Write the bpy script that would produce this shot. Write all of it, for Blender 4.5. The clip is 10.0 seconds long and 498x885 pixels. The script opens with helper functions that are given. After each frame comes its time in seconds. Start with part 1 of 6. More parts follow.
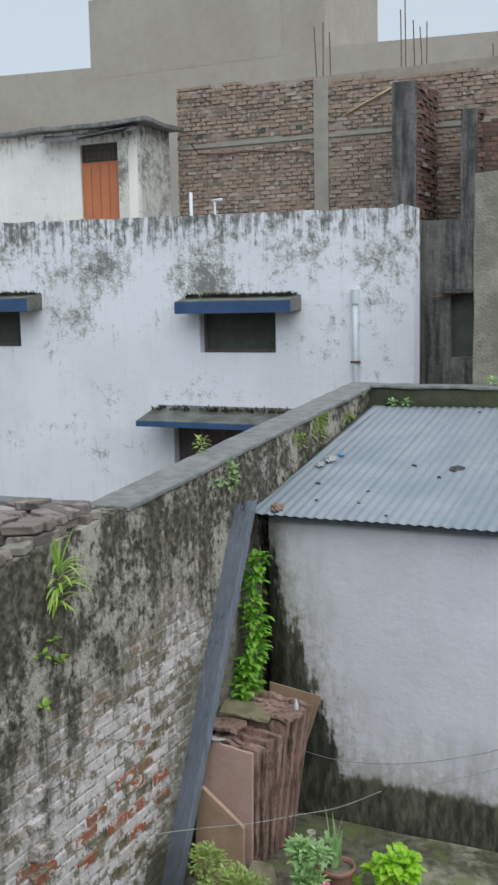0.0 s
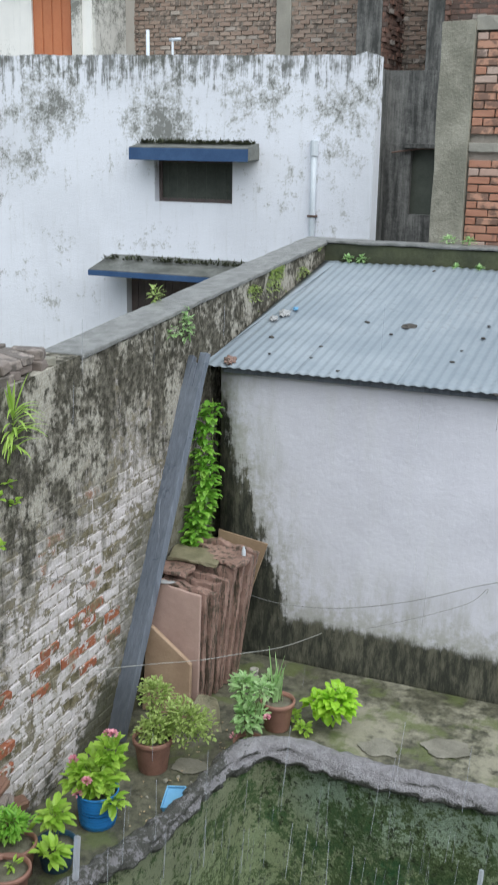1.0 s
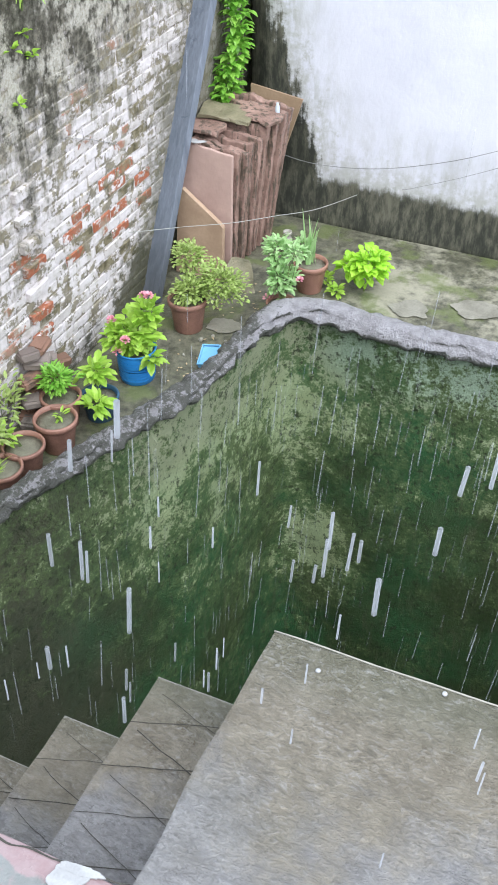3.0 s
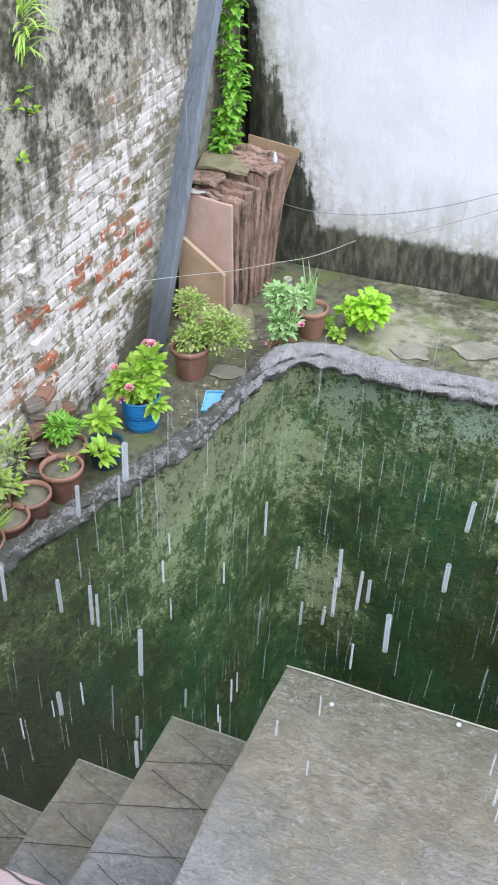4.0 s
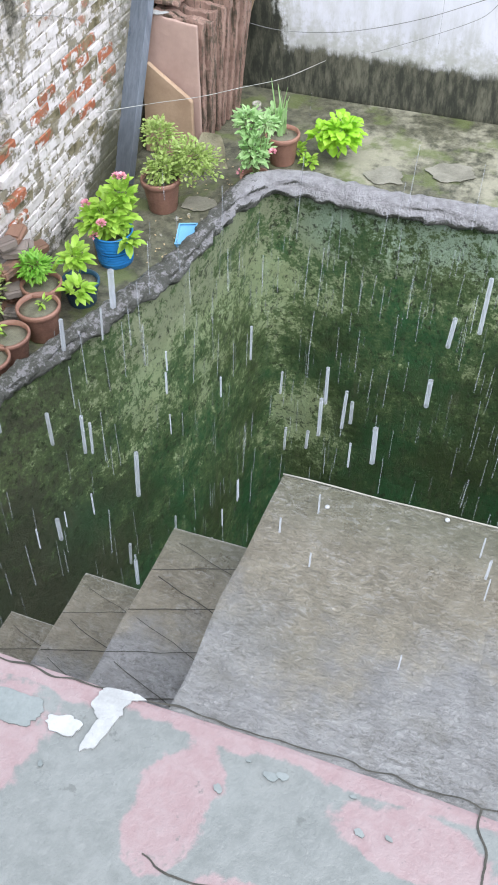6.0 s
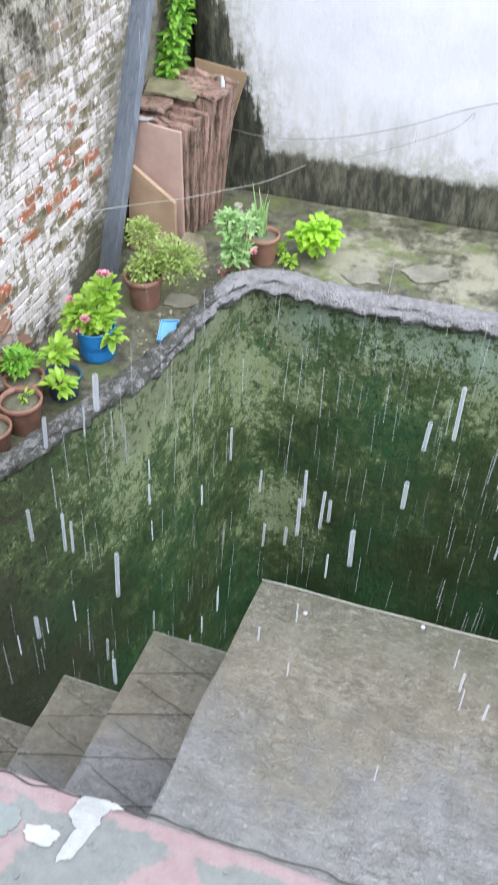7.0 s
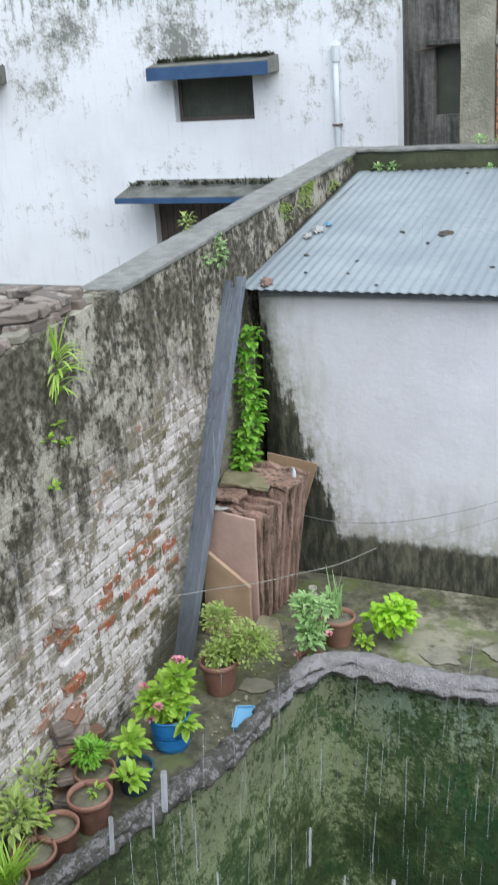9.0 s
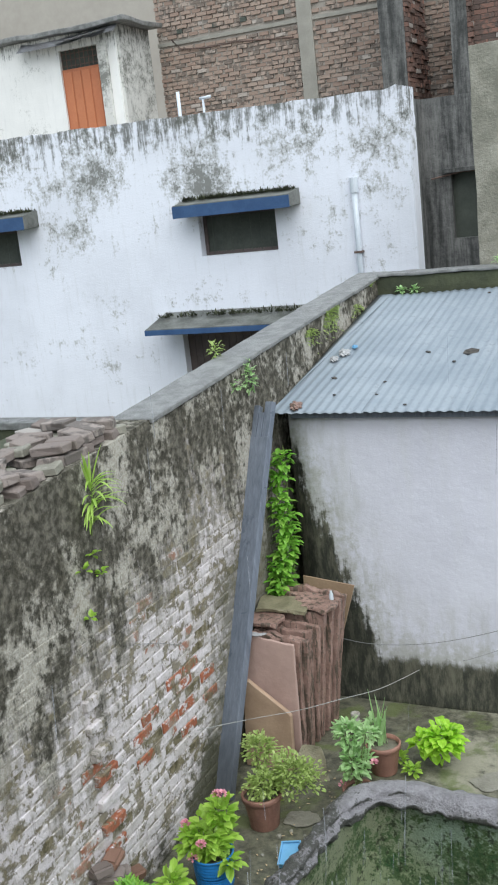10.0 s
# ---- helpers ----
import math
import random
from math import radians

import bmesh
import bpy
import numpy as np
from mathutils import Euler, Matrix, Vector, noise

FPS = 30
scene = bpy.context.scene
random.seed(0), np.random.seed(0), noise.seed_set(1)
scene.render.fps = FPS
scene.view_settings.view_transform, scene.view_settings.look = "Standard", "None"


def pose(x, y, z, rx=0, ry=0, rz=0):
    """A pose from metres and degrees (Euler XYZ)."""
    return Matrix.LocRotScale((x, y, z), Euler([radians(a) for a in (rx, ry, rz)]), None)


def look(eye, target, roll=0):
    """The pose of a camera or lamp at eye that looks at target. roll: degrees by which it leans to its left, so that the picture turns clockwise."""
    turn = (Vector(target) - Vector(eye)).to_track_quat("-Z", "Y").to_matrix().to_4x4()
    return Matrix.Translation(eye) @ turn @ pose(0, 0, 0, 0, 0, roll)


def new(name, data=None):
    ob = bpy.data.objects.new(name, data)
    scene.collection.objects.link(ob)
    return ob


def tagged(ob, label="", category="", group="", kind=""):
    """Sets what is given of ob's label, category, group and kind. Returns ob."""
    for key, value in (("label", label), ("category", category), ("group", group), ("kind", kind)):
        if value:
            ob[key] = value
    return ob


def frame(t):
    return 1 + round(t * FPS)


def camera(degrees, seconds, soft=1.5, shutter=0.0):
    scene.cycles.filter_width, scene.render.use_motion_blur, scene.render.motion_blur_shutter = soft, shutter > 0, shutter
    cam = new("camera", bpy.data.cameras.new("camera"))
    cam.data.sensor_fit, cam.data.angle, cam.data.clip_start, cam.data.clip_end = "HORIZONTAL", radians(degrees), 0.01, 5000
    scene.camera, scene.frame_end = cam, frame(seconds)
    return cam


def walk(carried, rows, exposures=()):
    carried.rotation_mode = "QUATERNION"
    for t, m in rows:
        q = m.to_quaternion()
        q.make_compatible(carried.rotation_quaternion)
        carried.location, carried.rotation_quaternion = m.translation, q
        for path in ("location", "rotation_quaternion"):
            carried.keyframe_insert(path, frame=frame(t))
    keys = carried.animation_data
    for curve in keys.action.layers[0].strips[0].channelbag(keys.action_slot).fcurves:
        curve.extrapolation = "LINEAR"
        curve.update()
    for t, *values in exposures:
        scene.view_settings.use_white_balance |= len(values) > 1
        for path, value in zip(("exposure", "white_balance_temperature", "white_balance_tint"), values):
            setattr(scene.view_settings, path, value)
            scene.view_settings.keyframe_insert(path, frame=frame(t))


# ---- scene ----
cam = camera(26.8, 10.0, 1.8, 0.2)

PATH = [
    (0, (0.02, 0.077, 4.284), (-0.824, 1.871, 4.016), -1.1),
    (0.5, (0.037, 0.025, 4.27), (-0.686, 1.848, 3.877), -0.2),
    (1, (0.026, -0.001, 4.272), (-0.708, 1.78, 3.734), 1.0),
    (1.5, (0.021, 0.006, 4.27), (-0.684, 1.738, 3.562), 1.9),
    (1.8, (0.012, 0.036, 4.273), (-0.704, 1.738, 3.505), 2.5),
    (2, (0.004, 0.062, 4.274), (-0.669, 1.66, 3.277), 2.6),
    (2.2, (-0.004, 0.086, 4.274), (-0.614, 1.533, 3.034), 2.2),
    (2.5, (-0.011, 0.088, 4.267), (-0.635, 1.494, 2.99), 1.1),
    (3.8, (-0.007, 0.057, 4.256), (-0.64, 1.501, 3.026), -0.7),
    (4, (-0.004, 0.048, 4.258), (-0.664, 1.506, 3.059), -1.2),
    (4.5, (-0.006, 0.039, 4.261), (-0.681, 1.497, 3.07), -2.1),
    (5, (-0.007, 0.037, 4.252), (-0.676, 1.475, 3.035), -2.4),
    (5.3, (0.001, 0.014, 4.247), (-0.617, 1.397, 2.941), -2.6),
    (5.4, (0.001, 0.004, 4.245), (-0.577, 1.339, 2.873), -3.1),
    (5.5, (-0.003, -0.001, 4.244), (-0.563, 1.3, 2.831), -3.1),
    (5.7, (-0.012, -0.017, 4.247), (-0.563, 1.267, 2.816), -2.7),
    (6.8, (-0.012, -0.05, 4.323), (-0.54, 1.297, 2.943), -1.6),
    (7, (-0.009, -0.048, 4.327), (-0.551, 1.364, 3.018), -0.7),
    (7.4, (0.0, -0.032, 4.323), (-0.611, 1.511, 3.206), -0.9),
    (7.5, (0.003, -0.029, 4.322), (-0.617, 1.536, 3.242), -1.0),
    (8, (0.021, -0.031, 4.315), (-0.589, 1.642, 3.403), -1.2),
    (8.5, (0.011, -0.015, 4.312), (-0.578, 1.693, 3.454), -1.9),
    (8.8, (-0.005, -0.004, 4.319), (-0.727, 1.693, 3.545), -3.2),
    (9, (-0.015, -0.001, 4.321), (-0.804, 1.703, 3.634), -3.9),
    (9.5, (-0.017, -0.008, 4.324), (-0.842, 1.729, 3.774), -3.7),
    (10, (-0.008, -0.007, 4.322), (-0.866, 1.742, 3.866), -6.3),
]
walk(cam, [(t, look(eye, target, roll)) for t, eye, target, roll in PATH],
     [(0, 0.58, 6500, 10), (0.5, 0.7, 6500, 10), (1.5, 1.1, 6500, 10), (2.0, 1.27, 6450, 10), (2.5, 1.78, 6300, 13), (4.0, 1.66, 6300, 13), (4.5, 1.63, 6300, 13),
      (5.5, 1.73, 6370, 13), (7, 1.74, 6370, 13), (8, 1.24, 6450, 10), (9, 1.16, 6500, 10), (10, 1.05, 6450, 10)])

# ---- light ----
SUN_UP, SUN_ROUND = radians(52), radians(134)
world = bpy.data.worlds.new("overcast_sky")
scene.world = world
world.use_nodes = True
wn, wl = world.node_tree.nodes, world.node_tree.links
sky = wn.new("ShaderNodeTexSky")
sky.sky_type, sky.sun_disc = "NISHITA", False
sky.sun_elevation, sky.sun_rotation = SUN_UP, SUN_ROUND
sky.air_density, sky.dust_density, sky.ozone_density = 1.0, 2.5, 1.0
cloud = wn.new("ShaderNodeMix")
cloud.data_type = "RGBA"
cloud.inputs["Factor"].default_value = 0.78
cloud.inputs["B"].default_value = (6.15, 6.95, 7.6, 1)
wl.new(sky.outputs["Color"], cloud.inputs["A"])
wl.new(cloud.outputs["Result"], wn["Background"].inputs["Color"])
wn["Background"].inputs["Strength"].default_value = 0.075
sun = new("sun", bpy.data.lights.new("sun", "SUN"))
sun.data.energy, sun.data.angle, sun.data.color = 1.5, radians(75), (0.955, 1.0, 0.985)
sun.matrix_world = look((0, 0, 0), (-math.sin(SUN_ROUND) * math.cos(SUN_UP), -math.cos(SUN_ROUND) * math.cos(SUN_UP), -math.sin(SUN_UP)))


# ---- material helpers ----
class Shade:
    """A small wrapper to write node materials in few lines."""

    def __init__(self, name):
        self.m = bpy.data.materials.new(name)
        self.m.use_nodes = True
        self.n, self.l = self.m.node_tree.nodes, self.m.node_tree.links
        self.b = self.n["Principled BSDF"]
        self.pos = self.n.new("ShaderNodeNewGeometry").outputs["Position"]

    def put(self, socket, value):
        if isinstance(value, bpy.types.NodeSocket):
            self.l.new(value, socket)
        elif isinstance(value, (tuple, list)) and len(value) == 3 and socket.type == "RGBA":
            socket.default_value = (*value, 1)
        else:
            socket.default_value = value

    def noise(self, scale, detail=4.0, rough=0.6, stretch=(1, 1, 1), shift=(0, 0, 0), distort=0.0):
        mp = self.n.new("ShaderNodeMapping")
        mp.inputs["Scale"].default_value, mp.inputs["Location"].default_value = stretch, shift
        self.l.new(self.pos, mp.inputs["Vector"])
        t = self.n.new("ShaderNodeTexNoise")
        self.l.new(mp.outputs[0], t.inputs["Vector"])
        t.inputs["Scale"].default_value, t.inputs["Detail"].default_value = scale, detail
        t.inputs["Roughness"].default_value, t.inputs["Distortion"].default_value = rough, distort
        return t.outputs["Fac"]

    def voronoi(self, scale, feature="F1", out="Distance", stretch=(1, 1, 1)):
        mp = self.n.new("ShaderNodeMapping")
        mp.inputs["Scale"].default_value = stretch
        self.l.new(self.pos, mp.inputs["Vector"])
        t = self.n.new("ShaderNodeTexVoronoi")
        t.feature = feature
        t.inputs["Scale"].default_value = scale
        self.l.new(mp.outputs[0], t.inputs["Vector"])
        return t.outputs[out]

    def step(self, value, lo, hi, a=0.0, b=1.0):
        r = self.n.new("ShaderNodeMapRange")
        r.interpolation_type = "SMOOTHSTEP"
        self.put(r.inputs[0], value)
        for k, v in zip((1, 2, 3, 4), (lo, hi, a, b)):
            r.inputs[k].default_value = v
        return r.outputs[0]

    def calc(self, op, a, b=0.0, c=0.0):
        r = self.n.new("ShaderNodeMath")
        r.operation = op
        for k, v in enumerate((a, b, c)):
            self.put(r.inputs[k], v)
        return r.outputs[0]

    def axis(self, k):
        s = self.n.new("ShaderNodeSeparateXYZ")
        self.l.new(self.pos, s.inputs[0])
        return s.outputs[k]

    def rand(self, island=False):
        if island:
            return self.n.new("ShaderNodeNewGeometry").outputs["Random Per Island"]
        return self.n.new("ShaderNodeObjectInfo").outputs["Random"]

    def mix(self, f, a, b):
        x = self.n.new("ShaderNodeMix")
        x.data_type = "RGBA"
        self.put(x.inputs["Factor"], f)
        self.put(x.inputs["A"], a)
        self.put(x.inputs["B"], b)
        return x.outputs["Result"]

    def done(self, colour, rough=0.7, bump=None, depth=0.01, metal=0.0, spec=0.5):
        self.put(self.b.inputs["Base Color"], colour)
        self.put(self.b.inputs["Roughness"], rough)
        self.put(self.b.inputs["Metallic"], metal)
        self.put(self.b.inputs["Specular IOR Level"], spec)
        if bump is not None:
            k = self.n.new("ShaderNodeBump")
            k.inputs["Distance"].default_value, k.inputs["Strength"].default_value = depth, 0.8
            self.put(k.inputs["Height"], bump)
            self.l.new(k.outputs[0], self.b.inputs["Normal"])
        return self.m


def plain(name, a, b, scale=8.0, rough=0.6, depth=0.004, metal=0.0, island=False, spec=0.5):
    """A surface of one stuff: blotches, fine grain and relief."""
    s = Shade(name)
    big, fine = s.noise(scale), s.noise(scale * 9, 3)
    c = s.mix(s.step(big, 0.32, 0.7), a, b)
    c = s.mix(s.calc("MULTIPLY", fine, 0.45), c, tuple(v * 0.55 for v in a))
    if island:
        c = s.mix(s.calc("MULTIPLY", s.rand(True), 0.6), c, tuple(min(1, v * 1.5) for v in b))
    else:
        c = s.mix(s.calc("MULTIPLY", s.rand(), 0.35), c, tuple(min(1, v * 1.35) for v in b))
    return s.done(c, s.step(fine, 0.2, 0.8, rough - 0.12, rough + 0.12), fine, depth, metal, spec)


def mat_boundary(name, kind):
    """Old brick wall: black algae above, thick worn whitewash over red brick below."""
    s = Shade(name)
    z, y = s.axis(2), s.axis(1)
    blot, fine, grit = s.noise(2.6, 6, 0.65), s.noise(17, 5, 0.7), s.noise(70, 3)
    flake = s.noise(11, 6, 0.72, (1, 1, 1.5), (2, 5, 1))
    streak = s.noise(3.2, 5, 0.65, (1, 2.0, 0.4))
    wash = s.mix(s.step(fine, 0.3, 0.72), (0.70, 0.65, 0.665), (0.56, 0.515, 0.50))
    red = s.mix(grit, (0.25, 0.075, 0.04), (0.43, 0.165, 0.095))
    olive = s.mix(s.step(fine, 0.3, 0.7), (0.075, 0.064, 0.036), (0.25, 0.215, 0.14))
    if kind == "joint":
        wash = s.mix(s.step(fine, 0.3, 0.72), (0.66, 0.61, 0.63), (0.45, 0.41, 0.385))
        wash = s.mix(s.step(s.noise(14, 5, 0.7, (1, 1, 1), (6, 2, 9)), 0.48, 0.58, 0.0, 0.8), wash, olive)
    if kind == "wash":
        bare = s.calc("ADD", s.calc("MULTIPLY", s.rand(), 0.6), s.calc("MULTIPLY", fine, 0.9))
        bare = s.calc("ADD", bare, s.step(s.noise(1.3, 2), 0.42, 0.66, -0.18, 0.18))
        wash = s.mix(s.step(bare, 1.12, 1.18), wash, red)
        wash = s.mix(s.calc("MULTIPLY", s.step(s.rand(), 0.6, 1.0), 0.3), wash, (0.38, 0.34, 0.29))
    if kind == "red":
        wash = s.mix(s.step(flake, 0.51, 0.58), red, wash)
    # Hollow bricks: olive earth and the cavity's shade painted as one colour.
    if kind == "hollow":
        wash = s.mix(s.step(flake, 0.52, 0.62), olive, wash)
    wash = s.mix(s.step(s.calc("ADD", s.noise(9, 5, 0.7), s.calc("MULTIPLY", blot, 0.5)), 0.78, 0.96, 0.0, 0.6), wash, (0.36, 0.33, 0.27))
    algae = s.mix(s.step(fine, 0.35, 0.7), (0.052, 0.048, 0.037), (0.195, 0.18, 0.148))
    pale = s.mix(s.step(grit, 0.3, 0.7), (0.38, 0.35, 0.295), (0.58, 0.55, 0.49))
    algae = s.mix(s.step(s.calc("ADD", s.noise(2.2, 6, 0.7, (1, 1, 0.75), (0, 3, 1)), s.calc("MULTIPLY", fine, 0.35)), 0.66, 0.78, 0.0, 0.85), algae, pale)
    level = s.calc("ADD", z, s.calc("MULTIPLY", s.calc("SUBTRACT", streak, 0.5), 2.9))
    level = s.calc("ADD", level, s.calc("MULTIPLY", s.calc("SUBTRACT", flake, 0.5), 1.6))
    level = s.calc("ADD", level, s.step(y, 7.4, 8.4, 0.0, 0.55))
    level = s.calc("SUBTRACT", level, s.step(y, 4.2, 6.6, -0.32, 0.26))
    c = s.mix(s.step(level, 1.35, 1.75, 0.0, 0.6), wash, s.mix(fine, (0.16, 0.145, 0.115), (0.34, 0.315, 0.26)))
    c = s.mix(s.step(level, 1.62, 2.10), c, algae)
    # Small cavities put in as dark olive colour; nothing is carved out.
    hole = s.calc("ADD", s.calc("MULTIPLY", s.noise(6.5, 5, 0.7, (1, 1, 1.6), (0, 1, 4)), 0.8), s.calc("MULTIPLY", fine, 0.35))
    c = s.mix(s.calc("MULTIPLY", s.step(hole, 0.595, 0.645, 0.0, 0.85), s.step(level, 1.6, 2.1, 1.0, 0.1)), c, olive)
    # Olive stain along the leaning beam, with its shade put into the colour.
    beam_stain_shade = s.calc("ADD", y, s.calc("MULTIPLY", s.calc("SUBTRACT", flake, 0.5), 1.3))
    beam_stain_shade = s.calc("ADD", beam_stain_shade, s.calc("MULTIPLY", z, -0.42))
    c = s.mix(s.calc("MULTIPLY", s.step(beam_stain_shade, 5.62, 6.1, 0.0, 0.8), s.step(z, 1.4, 2.0, 1.0, 0.0)), c, s.mix(fine, (0.05, 0.05, 0.034), (0.21, 0.195, 0.14)))
    # Darker in patches towards the foot, reaching higher near the beam.
    foot = s.calc("ADD", z, s.calc("MULTIPLY", s.calc("SUBTRACT", blot, 0.5), 1.6))
    foot = s.calc("ADD", foot, s.calc("MULTIPLY", s.calc("SUBTRACT", flake, 0.5), 1.0))
    foot = s.calc("SUBTRACT", foot, s.step(y, 4.9, 6.2, 0.0, 0.42))
    c = s.mix(s.step(foot, -0.12, 0.16, 0.92, 0.0), c, s.mix(fine, (0.035, 0.038, 0.022), (0.11, 0.105, 0.07)))
    return s.done(c, 0.85, s.calc("ADD", s.calc("ADD", fine, flake), s.calc("MULTIPLY", grit, 0.4)), 0.016, 0.0, 0.15)


def mat_shed():
    """Whitewashed plaster with black-green algae in the corner and along the foot."""
    s = Shade("whitewashed_plaster")
    x, z = s.axis(0), s.axis(2)
    blot, fine = s.noise(1.6, 5), s.noise(14, 6, 0.7)
    streak = s.noise(4.5, 5, 0.65, (2.2, 1, 0.3))
    white = s.mix(s.step(blot, 0.35, 0.7), (0.69, 0.685, 0.765), (0.61, 0.605, 0.68))
    white = s.mix(s.step(s.noise(1.2, 5, 0.6, (2.5, 1, 0.25), (3, 0, 0)), 0.5, 0.75, 0.0, 0.35), white, (0.60, 0.60, 0.60))
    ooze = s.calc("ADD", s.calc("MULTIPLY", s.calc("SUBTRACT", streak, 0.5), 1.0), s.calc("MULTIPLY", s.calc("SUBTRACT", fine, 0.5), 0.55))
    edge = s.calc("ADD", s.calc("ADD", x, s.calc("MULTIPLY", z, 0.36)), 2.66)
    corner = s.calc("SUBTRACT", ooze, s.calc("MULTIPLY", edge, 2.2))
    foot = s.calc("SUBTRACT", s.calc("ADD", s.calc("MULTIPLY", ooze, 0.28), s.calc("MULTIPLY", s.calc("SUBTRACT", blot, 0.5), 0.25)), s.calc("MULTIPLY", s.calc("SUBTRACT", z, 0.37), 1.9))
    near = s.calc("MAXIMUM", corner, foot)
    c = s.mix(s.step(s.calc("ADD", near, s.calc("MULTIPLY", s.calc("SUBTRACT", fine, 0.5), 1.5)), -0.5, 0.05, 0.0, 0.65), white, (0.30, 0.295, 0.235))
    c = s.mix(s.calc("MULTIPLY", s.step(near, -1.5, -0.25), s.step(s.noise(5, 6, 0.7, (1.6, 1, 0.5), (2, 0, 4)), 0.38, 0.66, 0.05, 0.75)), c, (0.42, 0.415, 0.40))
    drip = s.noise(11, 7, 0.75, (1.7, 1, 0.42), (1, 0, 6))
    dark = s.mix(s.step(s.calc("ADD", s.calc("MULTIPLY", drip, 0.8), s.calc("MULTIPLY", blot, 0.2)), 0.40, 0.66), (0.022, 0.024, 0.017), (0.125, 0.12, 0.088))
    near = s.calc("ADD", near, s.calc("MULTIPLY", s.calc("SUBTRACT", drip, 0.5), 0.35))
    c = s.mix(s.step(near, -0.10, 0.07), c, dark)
    return s.done(c, 0.75, s.calc("ADD", fine, s.calc("MULTIPLY", blot, 2.0)), 0.006)


def mat_facade(name, tint, top, amount, stains=()):
    """Painted plaster: soft grey mould clouds, and fine black runs down from the coping."""
    s = Shade(name)
    z = s.axis(2)
    blot, fine, grit = s.noise(0.9, 5, 0.6), s.noise(7, 6, 0.7), s.noise(26, 5, 0.75)
    run = s.noise(7.5, 5, 0.7, (1.6, 1.6, 0.16), (4, 0, 0))
    cloud = s.noise(1.15, 4, 0.55, (1, 1, 1.2), (1.5, 0, 2.2))
    c = s.mix(s.step(blot, 0.35, 0.7), tint, tuple(v * 0.9 for v in tint))
    c = s.mix(s.step(run, 0.5, 0.72, 0.0, 0.22), c, (0.5, 0.5, 0.5))
    hang = s.step(z, top - 2.6, top - 0.9, -0.16, amount)
    for cx, cz, rx, rz in stains:
        dx, dz = s.calc("DIVIDE", s.calc("SUBTRACT", s.axis(0), cx), rx), s.calc("DIVIDE", s.calc("SUBTRACT", z, cz), rz)
        d = s.calc("SQRT", s.calc("ADD", s.calc("MULTIPLY", dx, dx), s.calc("MULTIPLY", dz, dz)))
        hang = s.calc("ADD", hang, s.step(d, 0.2, 1.3, 0.08, 0.0))
    mould = s.calc("ADD", s.calc("ADD", s.calc("MULTIPLY", cloud, 0.8), s.calc("MULTIPLY", fine, 0.75)), s.calc("MULTIPLY", grit, 0.6))
    mould = s.calc("ADD", s.calc("ADD", mould, s.calc("MULTIPLY", run, 0.22)), hang)
    c = s.mix(s.step(mould, 1.15, 1.29, 0.0, 0.6), c, (0.31, 0.31, 0.285))
    c = s.mix(s.step(mould, 1.27, 1.38, 0.0, 0.8), c, s.mix(fine, (0.07, 0.072, 0.06), (0.2, 0.2, 0.18)))
    drip = s.calc("ADD", s.calc("ADD", s.calc("MULTIPLY", run, 0.9), s.calc("MULTIPLY", fine, 0.5)), s.step(z, top - 1.3, top + 0.05, -0.24, 0.09))
    c = s.mix(s.step(drip, 0.68, 0.88, 0.0, 0.85), c, (0.10, 0.102, 0.09))
    return s.done(c, 0.8, s.calc("ADD", fine, grit), 0.006)


def mat_sandstone(name, a, b):
    """Wet red sandstone with bedding and pale scuffs; dark runs paint moss and gap shade."""
    s = Shade(name)
    blot, fine, grit = s.noise(5, 5, 0.65), s.noise(24, 5, 0.7), s.noise(80, 3)
    run = s.noise(9, 5, 0.7, (2.2, 2.2, 0.28), (1, 4, 0))
    c = s.mix(s.step(s.calc("ADD", s.calc("MULTIPLY", blot, 0.7), s.calc("MULTIPLY", fine, 0.4)), 0.38, 0.72), a, b)
    c = s.mix(s.calc("MULTIPLY", s.rand(), 0.4), c, tuple(v * 0.6 for v in b))
    c = s.mix(s.step(s.calc("ADD", run, s.calc("MULTIPLY", s.calc("SUBTRACT", fine, 0.5), 0.5)), 0.50, 0.60, 0.0, 0.8), c, (0.055, 0.05, 0.034))
    return s.done(c, s.step(fine, 0.3, 0.7, 0.35, 0.65), s.calc("ADD", fine, s.calc("MULTIPLY", grit, 0.5)), 0.012)


